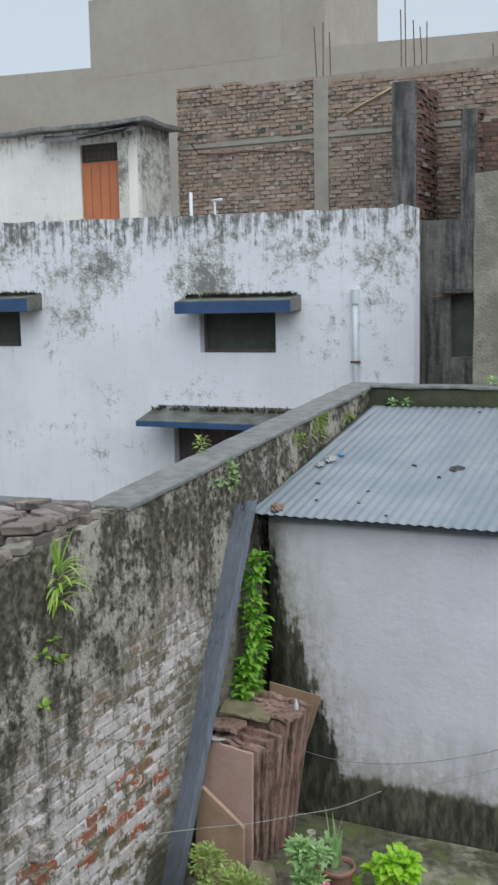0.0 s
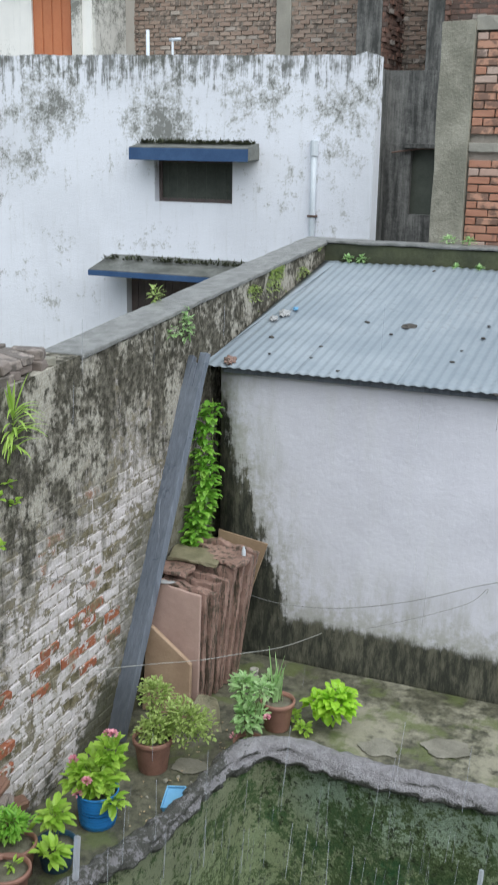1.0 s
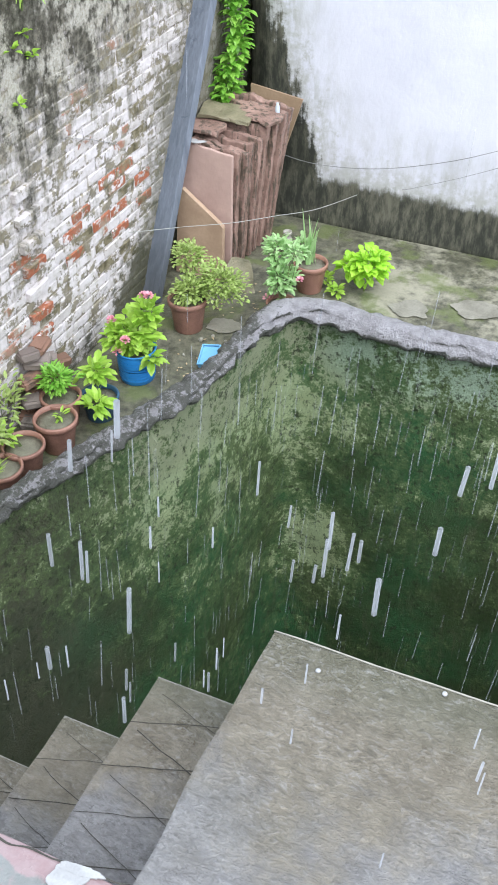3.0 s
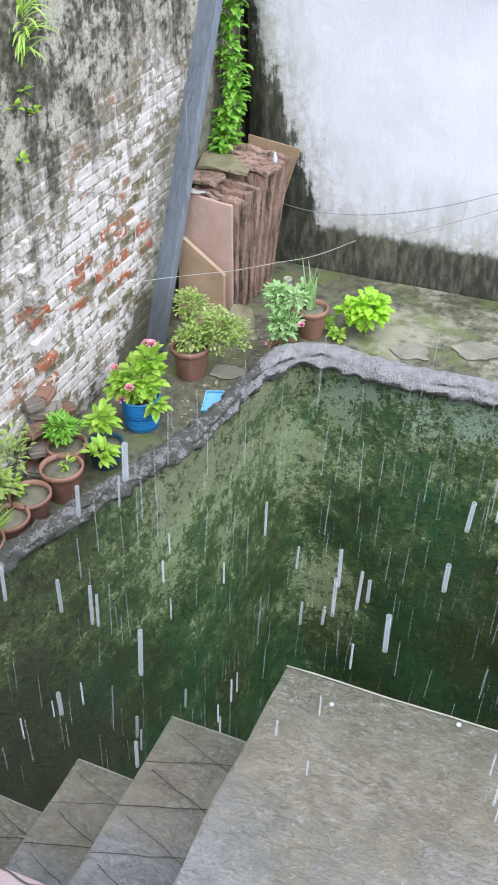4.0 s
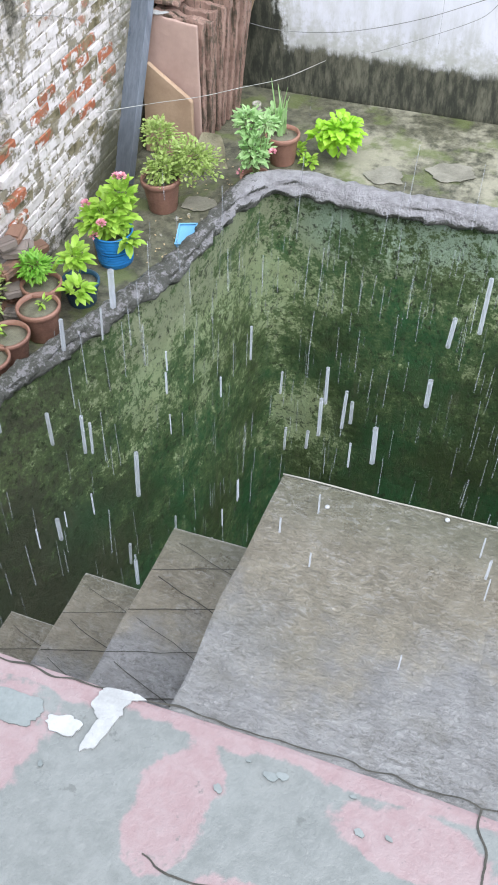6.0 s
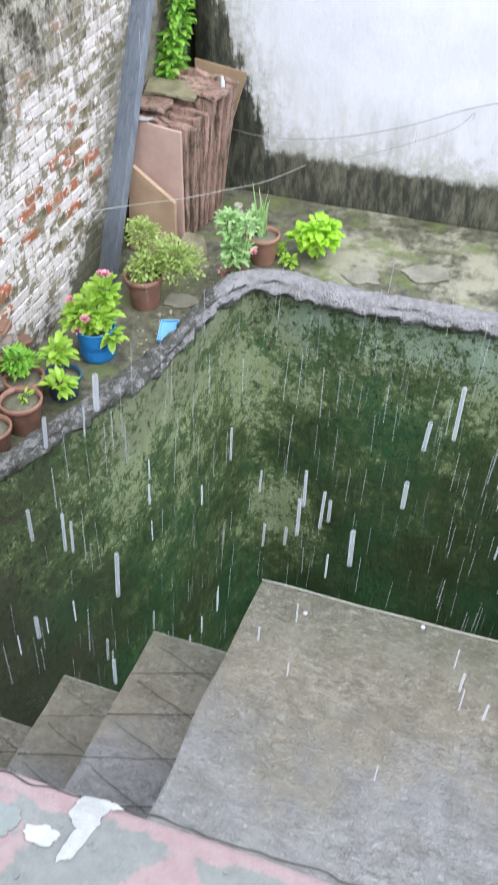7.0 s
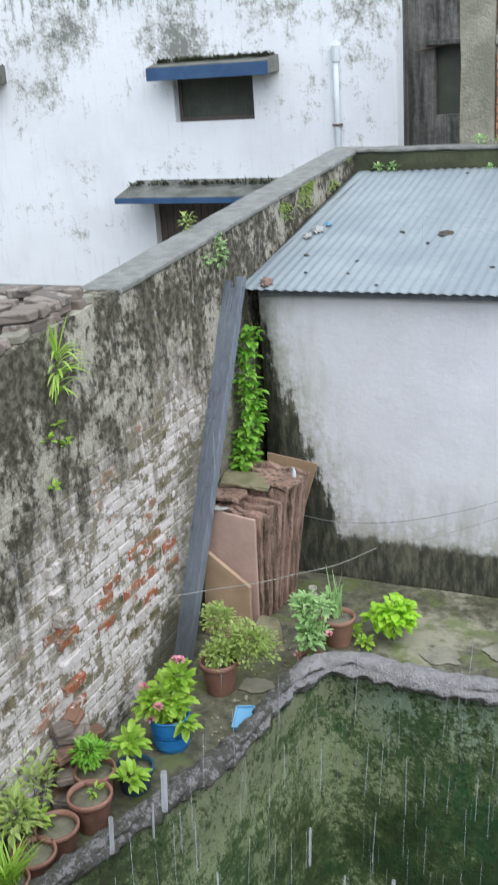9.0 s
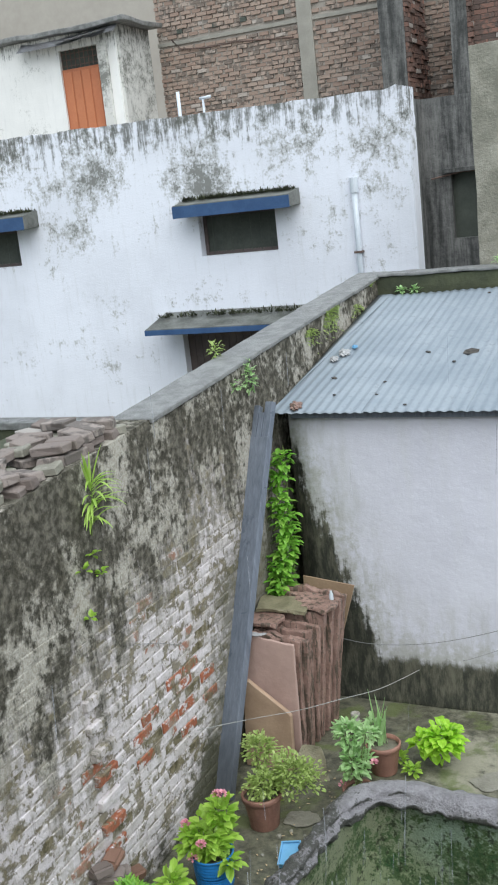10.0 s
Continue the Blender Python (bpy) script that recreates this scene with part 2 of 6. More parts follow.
def mat_pit(name):
    """Wet concrete, black-green, grown over with moss and pale lichen towards its top and its corner."""
    s = Shade(name)
    x, y, z = s.axis(0), s.axis(1), s.axis(2)
    blot, fine, grit = s.noise(1.1, 5, 0.6), s.noise(8, 7, 0.75), s.noise(38, 6, 0.8)
    c = s.mix(s.step(blot, 0.35, 0.68), (0.042, 0.068, 0.022), (0.026, 0.104, 0.036))
    run = s.noise(10, 5, 0.7, (1.8, 1.8, 0.22), (2, 2, 0))
    c = s.mix(s.step(run, 0.50, 0.70, 0.0, 0.6), c, (0.095, 0.105, 0.058))
    flank = s.step(x, -2.35, -1.9, 1.0, 0.0)
    c = s.mix(s.calc("MULTIPLY", s.step(s.calc("ADD", y, blot), 3.9, 5.3, 0.75, 0.0), flank), c, s.mix(fine, (0.045, 0.048, 0.03), (0.115, 0.108, 0.075)))
    area = s.calc("ADD", s.step(z, -2.1, -0.3, -0.27, 0.07), s.step(y, 3.4, 5.1, -0.24, 0.04))
    area = s.calc("ADD", area, s.calc("MULTIPLY", s.calc("SUBTRACT", 1.0, flank), s.step(z, -0.6, -0.1, -0.13, 0.0)))
    px, pz = s.calc("SUBTRACT", x, -2.12), s.calc("MULTIPLY", s.calc("ADD", z, 2.2), 0.7)
    spot = s.calc("SQRT", s.calc("ADD", s.calc("MULTIPLY", px, px), s.calc("MULTIPLY", pz, pz)))
    area = s.calc("MAXIMUM", area, s.calc("ADD", s.calc("MULTIPLY", spot, -1.2), 0.34))
    mid, tiny = s.noise(13, 8, 0.8), s.noise(46, 5, 0.75, (1, 1, 1), (5, 5, 5))
    grown = s.calc("ADD", s.calc("ADD", area, s.step(s.noise(3.2, 4, 0.6), 0.3, 0.7, -0.18, 0.18)), s.calc("MULTIPLY", s.calc("SUBTRACT", mid, 0.5), 1.5))
    grown = s.calc("ADD", grown, s.calc("MULTIPLY", s.calc("SUBTRACT", tiny, 0.5), 0.9))
    c = s.mix(s.step(grown, -0.30, 0.0, 0.0, 0.85), c, s.mix(blot, (0.13, 0.16, 0.06), (0.085, 0.165, 0.065)))
    pale = s.mix(s.step(z, -0.6, -0.15), s.mix(s.noise(3, 3), (0.31, 0.35, 0.17), (0.35, 0.44, 0.27)), s.mix(flank, (0.33, 0.43, 0.32), (0.30, 0.33, 0.21)))
    c = s.mix(s.step(grown, 0.0, 0.13, 0.0, 0.92), c, pale)
    c = s.mix(s.step(s.noise(21, 7, 0.8, (1, 1, 0.8), (8, 1, 2)), 0.54, 0.60, 0.0, 0.9), c, (0.026, 0.038, 0.016))
    return s.done(c, s.step(fine, 0.3, 0.7, 0.45, 0.8), s.calc("ADD", grit, s.calc("MULTIPLY", mid, 2.0)), 0.02, 0.0, 0.35)


def mat_water():
    """Rain water standing over dark green silt."""
    s = Shade("wet_silt")
    blot, fine = s.noise(0.9, 4), s.noise(11, 5, 0.7)
    c = s.mix(s.step(blot, 0.4, 0.62), (0.032, 0.052, 0.022), (0.026, 0.072, 0.03))
    c = s.mix(s.step(s.calc("ADD", s.calc("MULTIPLY", s.noise(34, 5, 0.75), 0.7), s.calc("MULTIPLY", s.noise(2.1, 5, 0.6), 0.8)), 0.82, 0.96, 0.0, 0.6), c, (0.075, 0.095, 0.05))
    return s.done(c, s.step(fine, 0.4, 0.7, 0.3, 0.6), s.noise(26, 3, 0.6), 0.012)


def mat_yard():
    """Wet mossy concrete of the yard, paler where it is worn."""
    s = Shade("yard_concrete")
    blot, fine, grit = s.noise(1.9, 5, 0.65), s.noise(12, 6, 0.7), s.noise(60, 3)
    x = s.axis(0)
    c = s.mix(s.step(fine, 0.3, 0.7), (0.05, 0.05, 0.036), (0.17, 0.165, 0.115))
    worn = s.calc("ADD", s.calc("ADD", blot, s.calc("MULTIPLY", fine, 0.35)), s.step(x, -2.9, -1.7, -0.12, 0.10))
    c = s.mix(s.step(worn, 0.69, 0.88, 0.0, 0.8), c, s.mix(grit, (0.27, 0.255, 0.19), (0.38, 0.36, 0.28)))
    c = s.mix(s.step(s.noise(3.1, 4, 0.6, (1, 1, 1), (7, 2, 0)), 0.50, 0.62, 0.0, 0.7), c, (0.12, 0.15, 0.05))
    return s.done(c, s.step(blot, 0.35, 0.6, 0.3, 0.75), s.calc("ADD", fine, grit), 0.008)


def mat_step():
    """Wet grey cement with a rippled float finish, browner and mossier towards the open side."""
    s = Shade("wet_cement")
    y = s.axis(1)
    blot, fine = s.noise(2.4, 5, 0.6), s.noise(19, 6, 0.7)
    ripple = s.noise(58, 5, 0.65, (0.7, 1.35, 1), (0, 0, 0), 1.0)
    small = s.noise(130, 4, 0.7, (0.8, 1.25, 1), (0, 3, 0), 0.6)
    grain = s.calc("ADD", s.calc("MULTIPLY", ripple, 0.6), s.calc("MULTIPLY", small, 0.4))
    c = s.mix(s.step(fine, 0.3, 0.7), (0.25, 0.241, 0.241), (0.346, 0.337, 0.34))
    brown = s.calc("ADD", s.calc("ADD", s.calc("MULTIPLY", blot, 0.9), s.calc("MULTIPLY", fine, 0.3)), s.step(y, 0.85, 1.33, -0.24, 0.24))
    c = s.mix(s.step(brown, 0.40, 0.62, 0.0, 0.85), c, s.mix(s.step(fine, 0.3, 0.7), (0.187, 0.157, 0.107), (0.291, 0.25, 0.182)))
    c = s.mix(s.step(s.calc("ADD", y, s.calc("MULTIPLY", blot, 0.12)), 1.20, 1.36, 0.0, 0.5), c, (0.091, 0.105, 0.059))
    c = s.mix(s.step(s.noise(5, 6, 0.72, (1, 1, 1), (3, 3, 0)), 0.50, 0.72, 0.0, 0.45), c, (0.2, 0.187, 0.155))
    # Ripple shade and wet glints are put into the colour, in noise patches.
    worn = s.step(s.noise(6.5, 4, 0.6, (1, 1, 1), (1, 8, 0)), 0.38, 0.62, 0.25, 1.0)
    c = s.mix(s.calc("MULTIPLY", s.step(grain, 0.38, 0.50, 0.55, 0.0), worn), c, (0.109, 0.102, 0.084))
    c = s.mix(s.calc("MULTIPLY", s.step(grain, 0.50, 0.62, 0.0, 0.4), worn), c, (0.455, 0.446, 0.446))
    return s.done(c, s.step(s.calc("ADD", blot, s.calc("MULTIPLY", fine, 0.3)), 0.48, 0.80, 0.16, 0.45), grain, 0.05, 0.0, 0.55)


def mat_terrace():
    """Floor paint: worn pink coats with lobed edges over grey-green, on cement."""
    s = Shade("painted_terrace")
    y, x = s.axis(1), s.axis(0)
    blot, fine, grit = s.noise(4.2, 5, 0.6, (1, 1, 1), (1.3, 0.4, 0)), s.noise(28, 5, 0.7), s.noise(120, 3)
    grey = s.mix(s.step(fine, 0.3, 0.7), (0.160, 0.168, 0.163), (0.206, 0.212, 0.207))
    grey = s.mix(s.step(s.noise(9, 4, 0.6, (1, 1, 1), (4, 4, 0)), 0.45, 0.7, 0.0, 0.45), grey, (0.228, 0.236, 0.232))
    pink = s.mix(s.step(fine, 0.3, 0.7), (0.285, 0.185, 0.192), (0.315, 0.23, 0.236))
    shape = s.step(y, 0.63, 0.76, 0.0, 1.0)
    for cx, cy, rx, ry in ((-0.43, 0.60, 0.075, 0.15), (-0.76, 0.60, 0.11, 0.15), (-0.06, 0.66, 0.16, 0.07), (-0.25, 0.47, 0.16, 0.06), (-1.3, 0.5, 0.4, 0.3), (0.9, 0.4, 0.4, 0.3)):
        dx, dy = s.calc("DIVIDE", s.calc("SUBTRACT", x, cx), rx), s.calc("DIVIDE", s.calc("SUBTRACT", y, cy), ry)
        d = s.calc("SQRT", s.calc("ADD", s.calc("MULTIPLY", dx, dx), s.calc("MULTIPLY", dy, dy)))
        shape = s.calc("MAXIMUM", shape, s.calc("SUBTRACT", 1.25, s.calc("MULTIPLY", d, 0.75)))
    lobes = s.calc("ADD", s.calc("MULTIPLY", s.calc("SUBTRACT", s.noise(11, 4, 0.5, (1, 1, 1), (2, 7, 0)), 0.5), 0.9), s.calc("MULTIPLY", s.calc("SUBTRACT", fine, 0.5), 0.35))
    c = s.mix(s.step(s.calc("ADD", shape, lobes), 0.61, 0.71, 0.0, 0.88), grey, pink)
    scuff = s.calc("ADD", s.noise(7, 5, 0.7), s.calc("MULTIPLY", grit, 0.3))
    c = s.mix(s.step(scuff, 0.76, 0.90, 0.0, 0.6), c, (0.13, 0.14, 0.13))
    c = s.mix(s.step(s.noise(26, 4, 0.6, (1, 1, 1), (9, 1, 0)), 0.66, 0.72, 0.0, 0.6), c, (0.10, 0.105, 0.10))
    return s.done(c, s.step(blot, 0.35, 0.65, 0.22, 0.45), s.calc("ADD", fine, s.calc("MULTIPLY", grit, 0.5)), 0.004)


def mat_roof():
    """Galvanised sheet, wet, with faint rust specks."""
    s = Shade("galvanised_sheet")
    blot, fine = s.noise(1.4, 5), s.noise(16, 5, 0.7)
    c = s.mix(s.step(blot, 0.35, 0.7), (0.225, 0.262, 0.30), (0.285, 0.322, 0.36))
    c = s.mix(s.step(s.calc("ADD", fine, s.calc("MULTIPLY", blot, 0.4)), 0.78, 0.92, 0.0, 0.5), c, (0.17, 0.175, 0.18))
    return s.done(c, s.step(fine, 0.3, 0.7, 0.45, 0.62), fine, 0.002, 0.0, 0.4)


def mat_leaf(name, a, b):
    s = Shade(name)
    c = s.mix(s.rand(True), a, b)
    c = s.mix(s.calc("MULTIPLY", s.noise(40, 3), 0.3), c, tuple(v * 0.5 for v in a))
    m = s.done(c, 0.38, None)
    s.b.inputs["Subsurface Weight"].default_value = 0.0
    s.b.inputs["Transmission Weight"].default_value = 0.0
    t = s.n.new("ShaderNodeBsdfTranslucent")
    s.l.new(c, t.inputs["Color"])
    mx = s.n.new("ShaderNodeMixShader")
    mx.inputs[0].default_value = 0.4
    s.l.new(s.b.outputs[0], mx.inputs[1])
    s.l.new(t.outputs[0], mx.inputs[2])
    s.l.new(mx.outputs[0], s.n["Material Output"].inputs["Surface"])
    return m


def mat_brick(name, reds, island):
    """Fired brick, each its own shade."""
    s = Shade(name)
    r, fine, grit = s.rand(island), s.noise(9, 4), s.noise(90, 3)
    c = s.mix(r, reds[0], reds[1])
    c = s.mix(s.step(s.calc("FRACT", s.calc("MULTIPLY", r, 37.7)), 0.93, 0.96, 0.0, 0.55), c, (0.55, 0.52, 0.48))
    c = s.mix(s.step(s.calc("ADD", s.calc("MULTIPLY", r, 0.35), fine), 0.70, 0.84, 0.0, 0.7), c, (0.06, 0.055, 0.05))
    c = s.mix(s.calc("MULTIPLY", grit, 0.4), c, tuple(v * 0.5 for v in reds[0]))
    return s.done(c, 0.8, s.calc("ADD", fine, grit), 0.006)


def mat_streaked(name, dark, light):
    """Plaster blackened by rain in long vertical runs."""
    s = Shade(name)
    run, blot, fine = s.noise(6, 6, 0.72, (1.5, 1.5, 0.14)), s.noise(1.3, 4), s.noise(16, 5, 0.7)
    f = s.calc("ADD", s.calc("ADD", s.calc("MULTIPLY", run, 0.8), s.calc("MULTIPLY", blot, 0.45)), s.calc("MULTIPLY", fine, 0.3))
    return s.done(s.mix(s.step(f, 0.62, 0.98), dark, light), 0.7, fine, 0.015)


def mat_timber(name, dark, light):
    """Wet weathered plank with grain along its length, darker towards the ground."""
    s = Shade(name)
    grain, blot = s.noise(38, 5, 0.7, (1, 0.5, 0.06)), s.noise(3, 4)
    c = s.mix(s.step(s.calc("ADD", s.calc("MULTIPLY", grain, 0.8), s.calc("MULTIPLY", blot, 0.3)), 0.22, 0.9), dark, light)
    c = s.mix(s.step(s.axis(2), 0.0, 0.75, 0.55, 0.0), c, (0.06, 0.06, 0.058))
    return s.done(c, s.step(blot, 0.3, 0.7, 0.25, 0.5), grain, 0.006)


def mat_rim():
    """Old cement rounded by hand: pale where it faces up, black in patches and on its flanks."""
    s = Shade("rounded_cement_rim")
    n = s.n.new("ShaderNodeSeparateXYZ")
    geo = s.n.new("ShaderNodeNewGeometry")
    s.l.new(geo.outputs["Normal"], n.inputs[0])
    fine, grit, x = s.noise(13, 6, 0.75), s.noise(55, 4, 0.7), s.axis(0)
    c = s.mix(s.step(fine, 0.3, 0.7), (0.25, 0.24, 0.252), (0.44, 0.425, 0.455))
    dark_mask = s.calc("ADD", s.calc("MULTIPLY", fine, 0.8), s.calc("MULTIPLY", grit, 0.4))
    # Tone follows the facing: darker on the sides, paler on top.
    dark_mask = s.calc("ADD", dark_mask, s.step(n.outputs[2], -0.2, 0.65, 0.13, -0.12))
    dark_mask = s.calc("ADD", dark_mask, s.step(x, -2.6, -2.35, 0.19, 0.0))
    dark_mask = s.calc("ADD", dark_mask, s.calc("MULTIPLY", s.calc("SUBTRACT", s.noise(24, 6, 0.8), 0.5), 0.35))
    c = s.mix(s.step(dark_mask, 0.58, 0.68, 0.0, 0.9), c, (0.06, 0.062, 0.048))
    return s.done(c, 0.4, s.calc("ADD", fine, grit), 0.05)


M_WALL = mat_boundary("aged_wall_plaster", "joint")
M_WALL_BRICK = mat_boundary("whitewashed_brick", "wash")
M_WALL_RED = mat_boundary("bared_red_brick", "red")
M_WALL_HOLLOW = mat_boundary("painted_hollow_brick", "hollow")
M_SHED = mat_shed()
M_FACADE = mat_facade("stained_white_paint", (0.785, 0.80, 0.87), 5.6, -0.01, ((-7.7, 4.72, 0.6, 0.5), (-6.9, 4.55, 0.7, 0.3), (-5.4, 3.8, 0.45, 0.5), (-4.45, 3.65, 0.3, 0.7), (-5.5, 4.95, 0.2, 0.5), (-5.6, 2.92, 1.3, 0.25),
                                                                            (-7.4, 2.85, 0.8, 0.2), (-9.25, 3.7, 0.4, 0.9), (-9.35, 4.9, 0.5, 0.8), (-9.2, 1.8, 0.3, 0.6), (-8.9, 2.7, 0.25, 0.5)))
M_BLOCK = mat_facade("stained_cream_paint", (0.81, 0.80, 0.78), 8.15, -0.16)
M_BLOCKSIDE = mat_facade("blackened_cream_paint", (0.62, 0.61, 0.58), 8.15, 0.13)
M_PIT, M_WATER, M_YARD = mat_pit("mossy_pit_wall"), mat_water(), mat_yard()
M_STEP, M_TERRACE, M_ROOF = mat_step(), mat_terrace(), mat_roof()
M_COPING = plain("mossy_coping", (0.105, 0.107, 0.102), (0.29, 0.29, 0.285), 9, 0.5, 0.02)
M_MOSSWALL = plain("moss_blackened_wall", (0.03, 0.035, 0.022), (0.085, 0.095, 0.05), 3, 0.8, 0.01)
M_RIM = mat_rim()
M_FLAG = plain("worn_flagstone", (0.19, 0.18, 0.145), (0.31, 0.295, 0.245), 6, 0.5, 0.01)
M_DARKWALL = mat_streaked("rain_blackened_plaster", (0.03, 0.031, 0.03), (0.19, 0.187, 0.18))
M_CONCRETE = plain("raw_concrete", (0.22, 0.21, 0.185), (0.33, 0.31, 0.27), 3, 0.8, 0.01)
M_GREYWALL = plain("grey_render", (0.335, 0.30, 0.265), (0.405, 0.37, 0.33), 0.4, 0.85, 0.01)
M_MORTAR = plain("mortar", (0.26, 0.23, 0.20), (0.36, 0.32, 0.28), 5, 0.9, 0.01)
M_FARBRICK = mat_brick("weathered_brick", ((0.31, 0.215, 0.17), (0.47, 0.37, 0.305)), True)
M_PIERBRICK = mat_brick("sooty_brick", ((0.10, 0.07, 0.06), (0.30, 0.15, 0.11)), True)
M_BRICK = mat_brick("orange_brick", ((0.41, 0.18, 0.115), (0.57, 0.325, 0.23)), False)
M_RUBBLE = mat_brick("rubble_brick", ((0.17, 0.135, 0.12), (0.37, 0.315, 0.285)), False)
M_BLUE = plain("blue_paint", (0.02, 0.06, 0.155), (0.04, 0.095, 0.21), 4, 0.5, 0.002)
M_DOOR = plain("orange_door_paint", (0.43, 0.135, 0.06), (0.50, 0.18, 0.08), 3, 0.5, 0.003)
# Unlit insides of openings painted dark, lifted a little for rain haze.
M_DARK = plain("dark_interior", (0.04, 0.048, 0.038), (0.075, 0.085, 0.068), 3, 0.6, 0.002)
M_SHUTTER = plain("brown_shutter", (0.075, 0.055, 0.05), (0.12, 0.09, 0.085), 4, 0.6, 0.004)
M_BEAM = mat_timber("wet_grey_timber", (0.085, 0.102, 0.13), (0.205, 0.23, 0.28))
# Set darker than the front slab, for the shade the rear slabs stand in.
M_SAND = mat_sandstone("red_sandstone", (0.19, 0.115, 0.092), (0.42, 0.27, 0.225))
M_TARP = plain("grey_tarpaulin", (0.20, 0.19, 0.19), (0.34, 0.35, 0.38), 3, 0.4, 0.004)
M_BAMBOO = plain("bamboo", (0.40, 0.30, 0.17), (0.52, 0.40, 0.25), 6, 0.6, 0.004)
M_OLDBRICK = mat_brick("mossy_old_brick", ((0.17, 0.095, 0.065), (0.36, 0.20, 0.145)), False)
M_COLUMN = plain("algae_stained_concrete", (0.085, 0.085, 0.062), (0.31, 0.295, 0.245), 4, 0.8, 0.02)
M_PINKSTONE = plain("sawn_pink_sandstone", (0.37, 0.25, 0.215), (0.46, 0.32, 0.28), 3, 0.5, 0.003)
M_HOOD = plain("damp_concrete", (0.075, 0.08, 0.068), (0.20, 0.205, 0.19), 4, 0.5, 0.01)
M_FLATSTONE = plain("mossy_stone", (0.09, 0.085, 0.045), (0.26, 0.23, 0.15), 8, 0.55, 0.01)
M_TAN = plain("tan_sandstone", (0.28, 0.185, 0.125), (0.44, 0.31, 0.215), 5, 0.6, 0.003)
M_BOARD = plain("brown_board", (0.22, 0.145, 0.09), (0.31, 0.215, 0.14), 6, 0.6, 0.004)
M_TERRA = plain("terracotta", (0.20, 0.10, 0.076), (0.335, 0.175, 0.13), 9, 0.55, 0.003)
M_SOIL = plain("wet_soil", (0.09, 0.085, 0.06), (0.20, 0.19, 0.14), 14, 0.5, 0.01)
M_BUCKET = plain("blue_plastic", (0.015, 0.17, 0.50), (0.03, 0.25, 0.62), 5, 0.35, 0.001)
M_TRAY = plain("pale_blue_plastic", (0.10, 0.31, 0.54), (0.17, 0.40, 0.62), 6, 0.35, 0.001)
M_DARKPOT = plain("dark_blue_plastic", (0.02, 0.06, 0.12), (0.04, 0.10, 0.17), 6, 0.4, 0.001)
M_PIPE = plain("grey_pvc", (0.52, 0.57, 0.63), (0.60, 0.64, 0.69), 3, 0.4, 0.001)
M_WIRE = plain("thin_cable", (0.16, 0.16, 0.16), (0.26, 0.26, 0.26), 9, 0.5, 0.001)
M_ROPE = plain("pale_string", (0.27, 0.27, 0.26), (0.40, 0.40, 0.38), 9, 0.7, 0.001)
M_STEEL = plain("rusty_rebar", (0.09, 0.06, 0.05), (0.16, 0.10, 0.08), 9, 0.7, 0.002)
M_TIN = plain("rusty_tin", (0.30, 0.31, 0.32), (0.42, 0.43, 0.43), 3, 0.5, 0.003, 0.3)
M_WHITE = plain("white_paint", (0.33, 0.33, 0.335), (0.46, 0.46, 0.465), 20, 0.5, 0.002)
M_BLOTCH = plain("old_green_paint", (0.17, 0.19, 0.19), (0.24, 0.26, 0.26), 14, 0.5, 0.002)
M_CRACK = plain("crack_dirt", (0.03, 0.028, 0.025), (0.07, 0.065, 0.055), 20, 0.9, 0.002)
M_DEBRIS = plain("wet_debris", (0.03, 0.03, 0.03), (0.08, 0.07, 0.06), 20, 0.7, 0.004)
M_PINK = plain("pink_petals", (0.62, 0.22, 0.30), (0.75, 0.36, 0.42), 30, 0.6, 0.001)
M_STEM = plain("green_stem", (0.09, 0.13, 0.04), (0.14, 0.17, 0.06), 20, 0.6, 0.001)
LEAF_BRIGHT = mat_leaf("bright_leaf", (0.31, 0.55, 0.06), (0.53, 0.75, 0.14))
LEAF_FERN = mat_leaf("yellow_green_leaf", (0.38, 0.60, 0.10), (0.58, 0.78, 0.22))
LEAF_LIME = mat_leaf("lime_leaf", (0.36, 0.70, 0.04), (0.54, 0.84, 0.10))
LEAF_OLIVE = mat_leaf("olive_leaf", (0.33, 0.46, 0.12), (0.55, 0.66, 0.25))
LEAF_PALE = mat_leaf("pale_green_leaf", (0.36, 0.60, 0.24), (0.58, 0.78, 0.42))
LEAF_GREEN = mat_leaf("green_leaf", (0.20, 0.50, 0.06), (0.38, 0.66, 0.12))


# ---- building helpers ----
rng = random.Random(7)


def mesh_of(name, bm, material, smooth=False):
    me = bpy.data.meshes.new(name)
    bmesh.ops.recalc_face_normals(bm, faces=bm.faces)
    bm.to_mesh(me)
    bm.free()
    me.materials.append(material)
    if smooth:
        for p in me.polygons:
            p.use_smooth = True
    return me


def part(name, bm, material, parent=None, label="", smooth=False, at=None):
    ob = new(name, mesh_of(name, bm, material, smooth))
    ob.parent = parent
    if at is not None:
        ob.matrix_basis = at
    return tagged(ob, label)


def thing(name, at, label, category, group="", kind=""):
    ob = new(name)
    ob.empty_display_size = 0.1
    ob.matrix_basis = at
    return tagged(ob, label, category, group, kind)


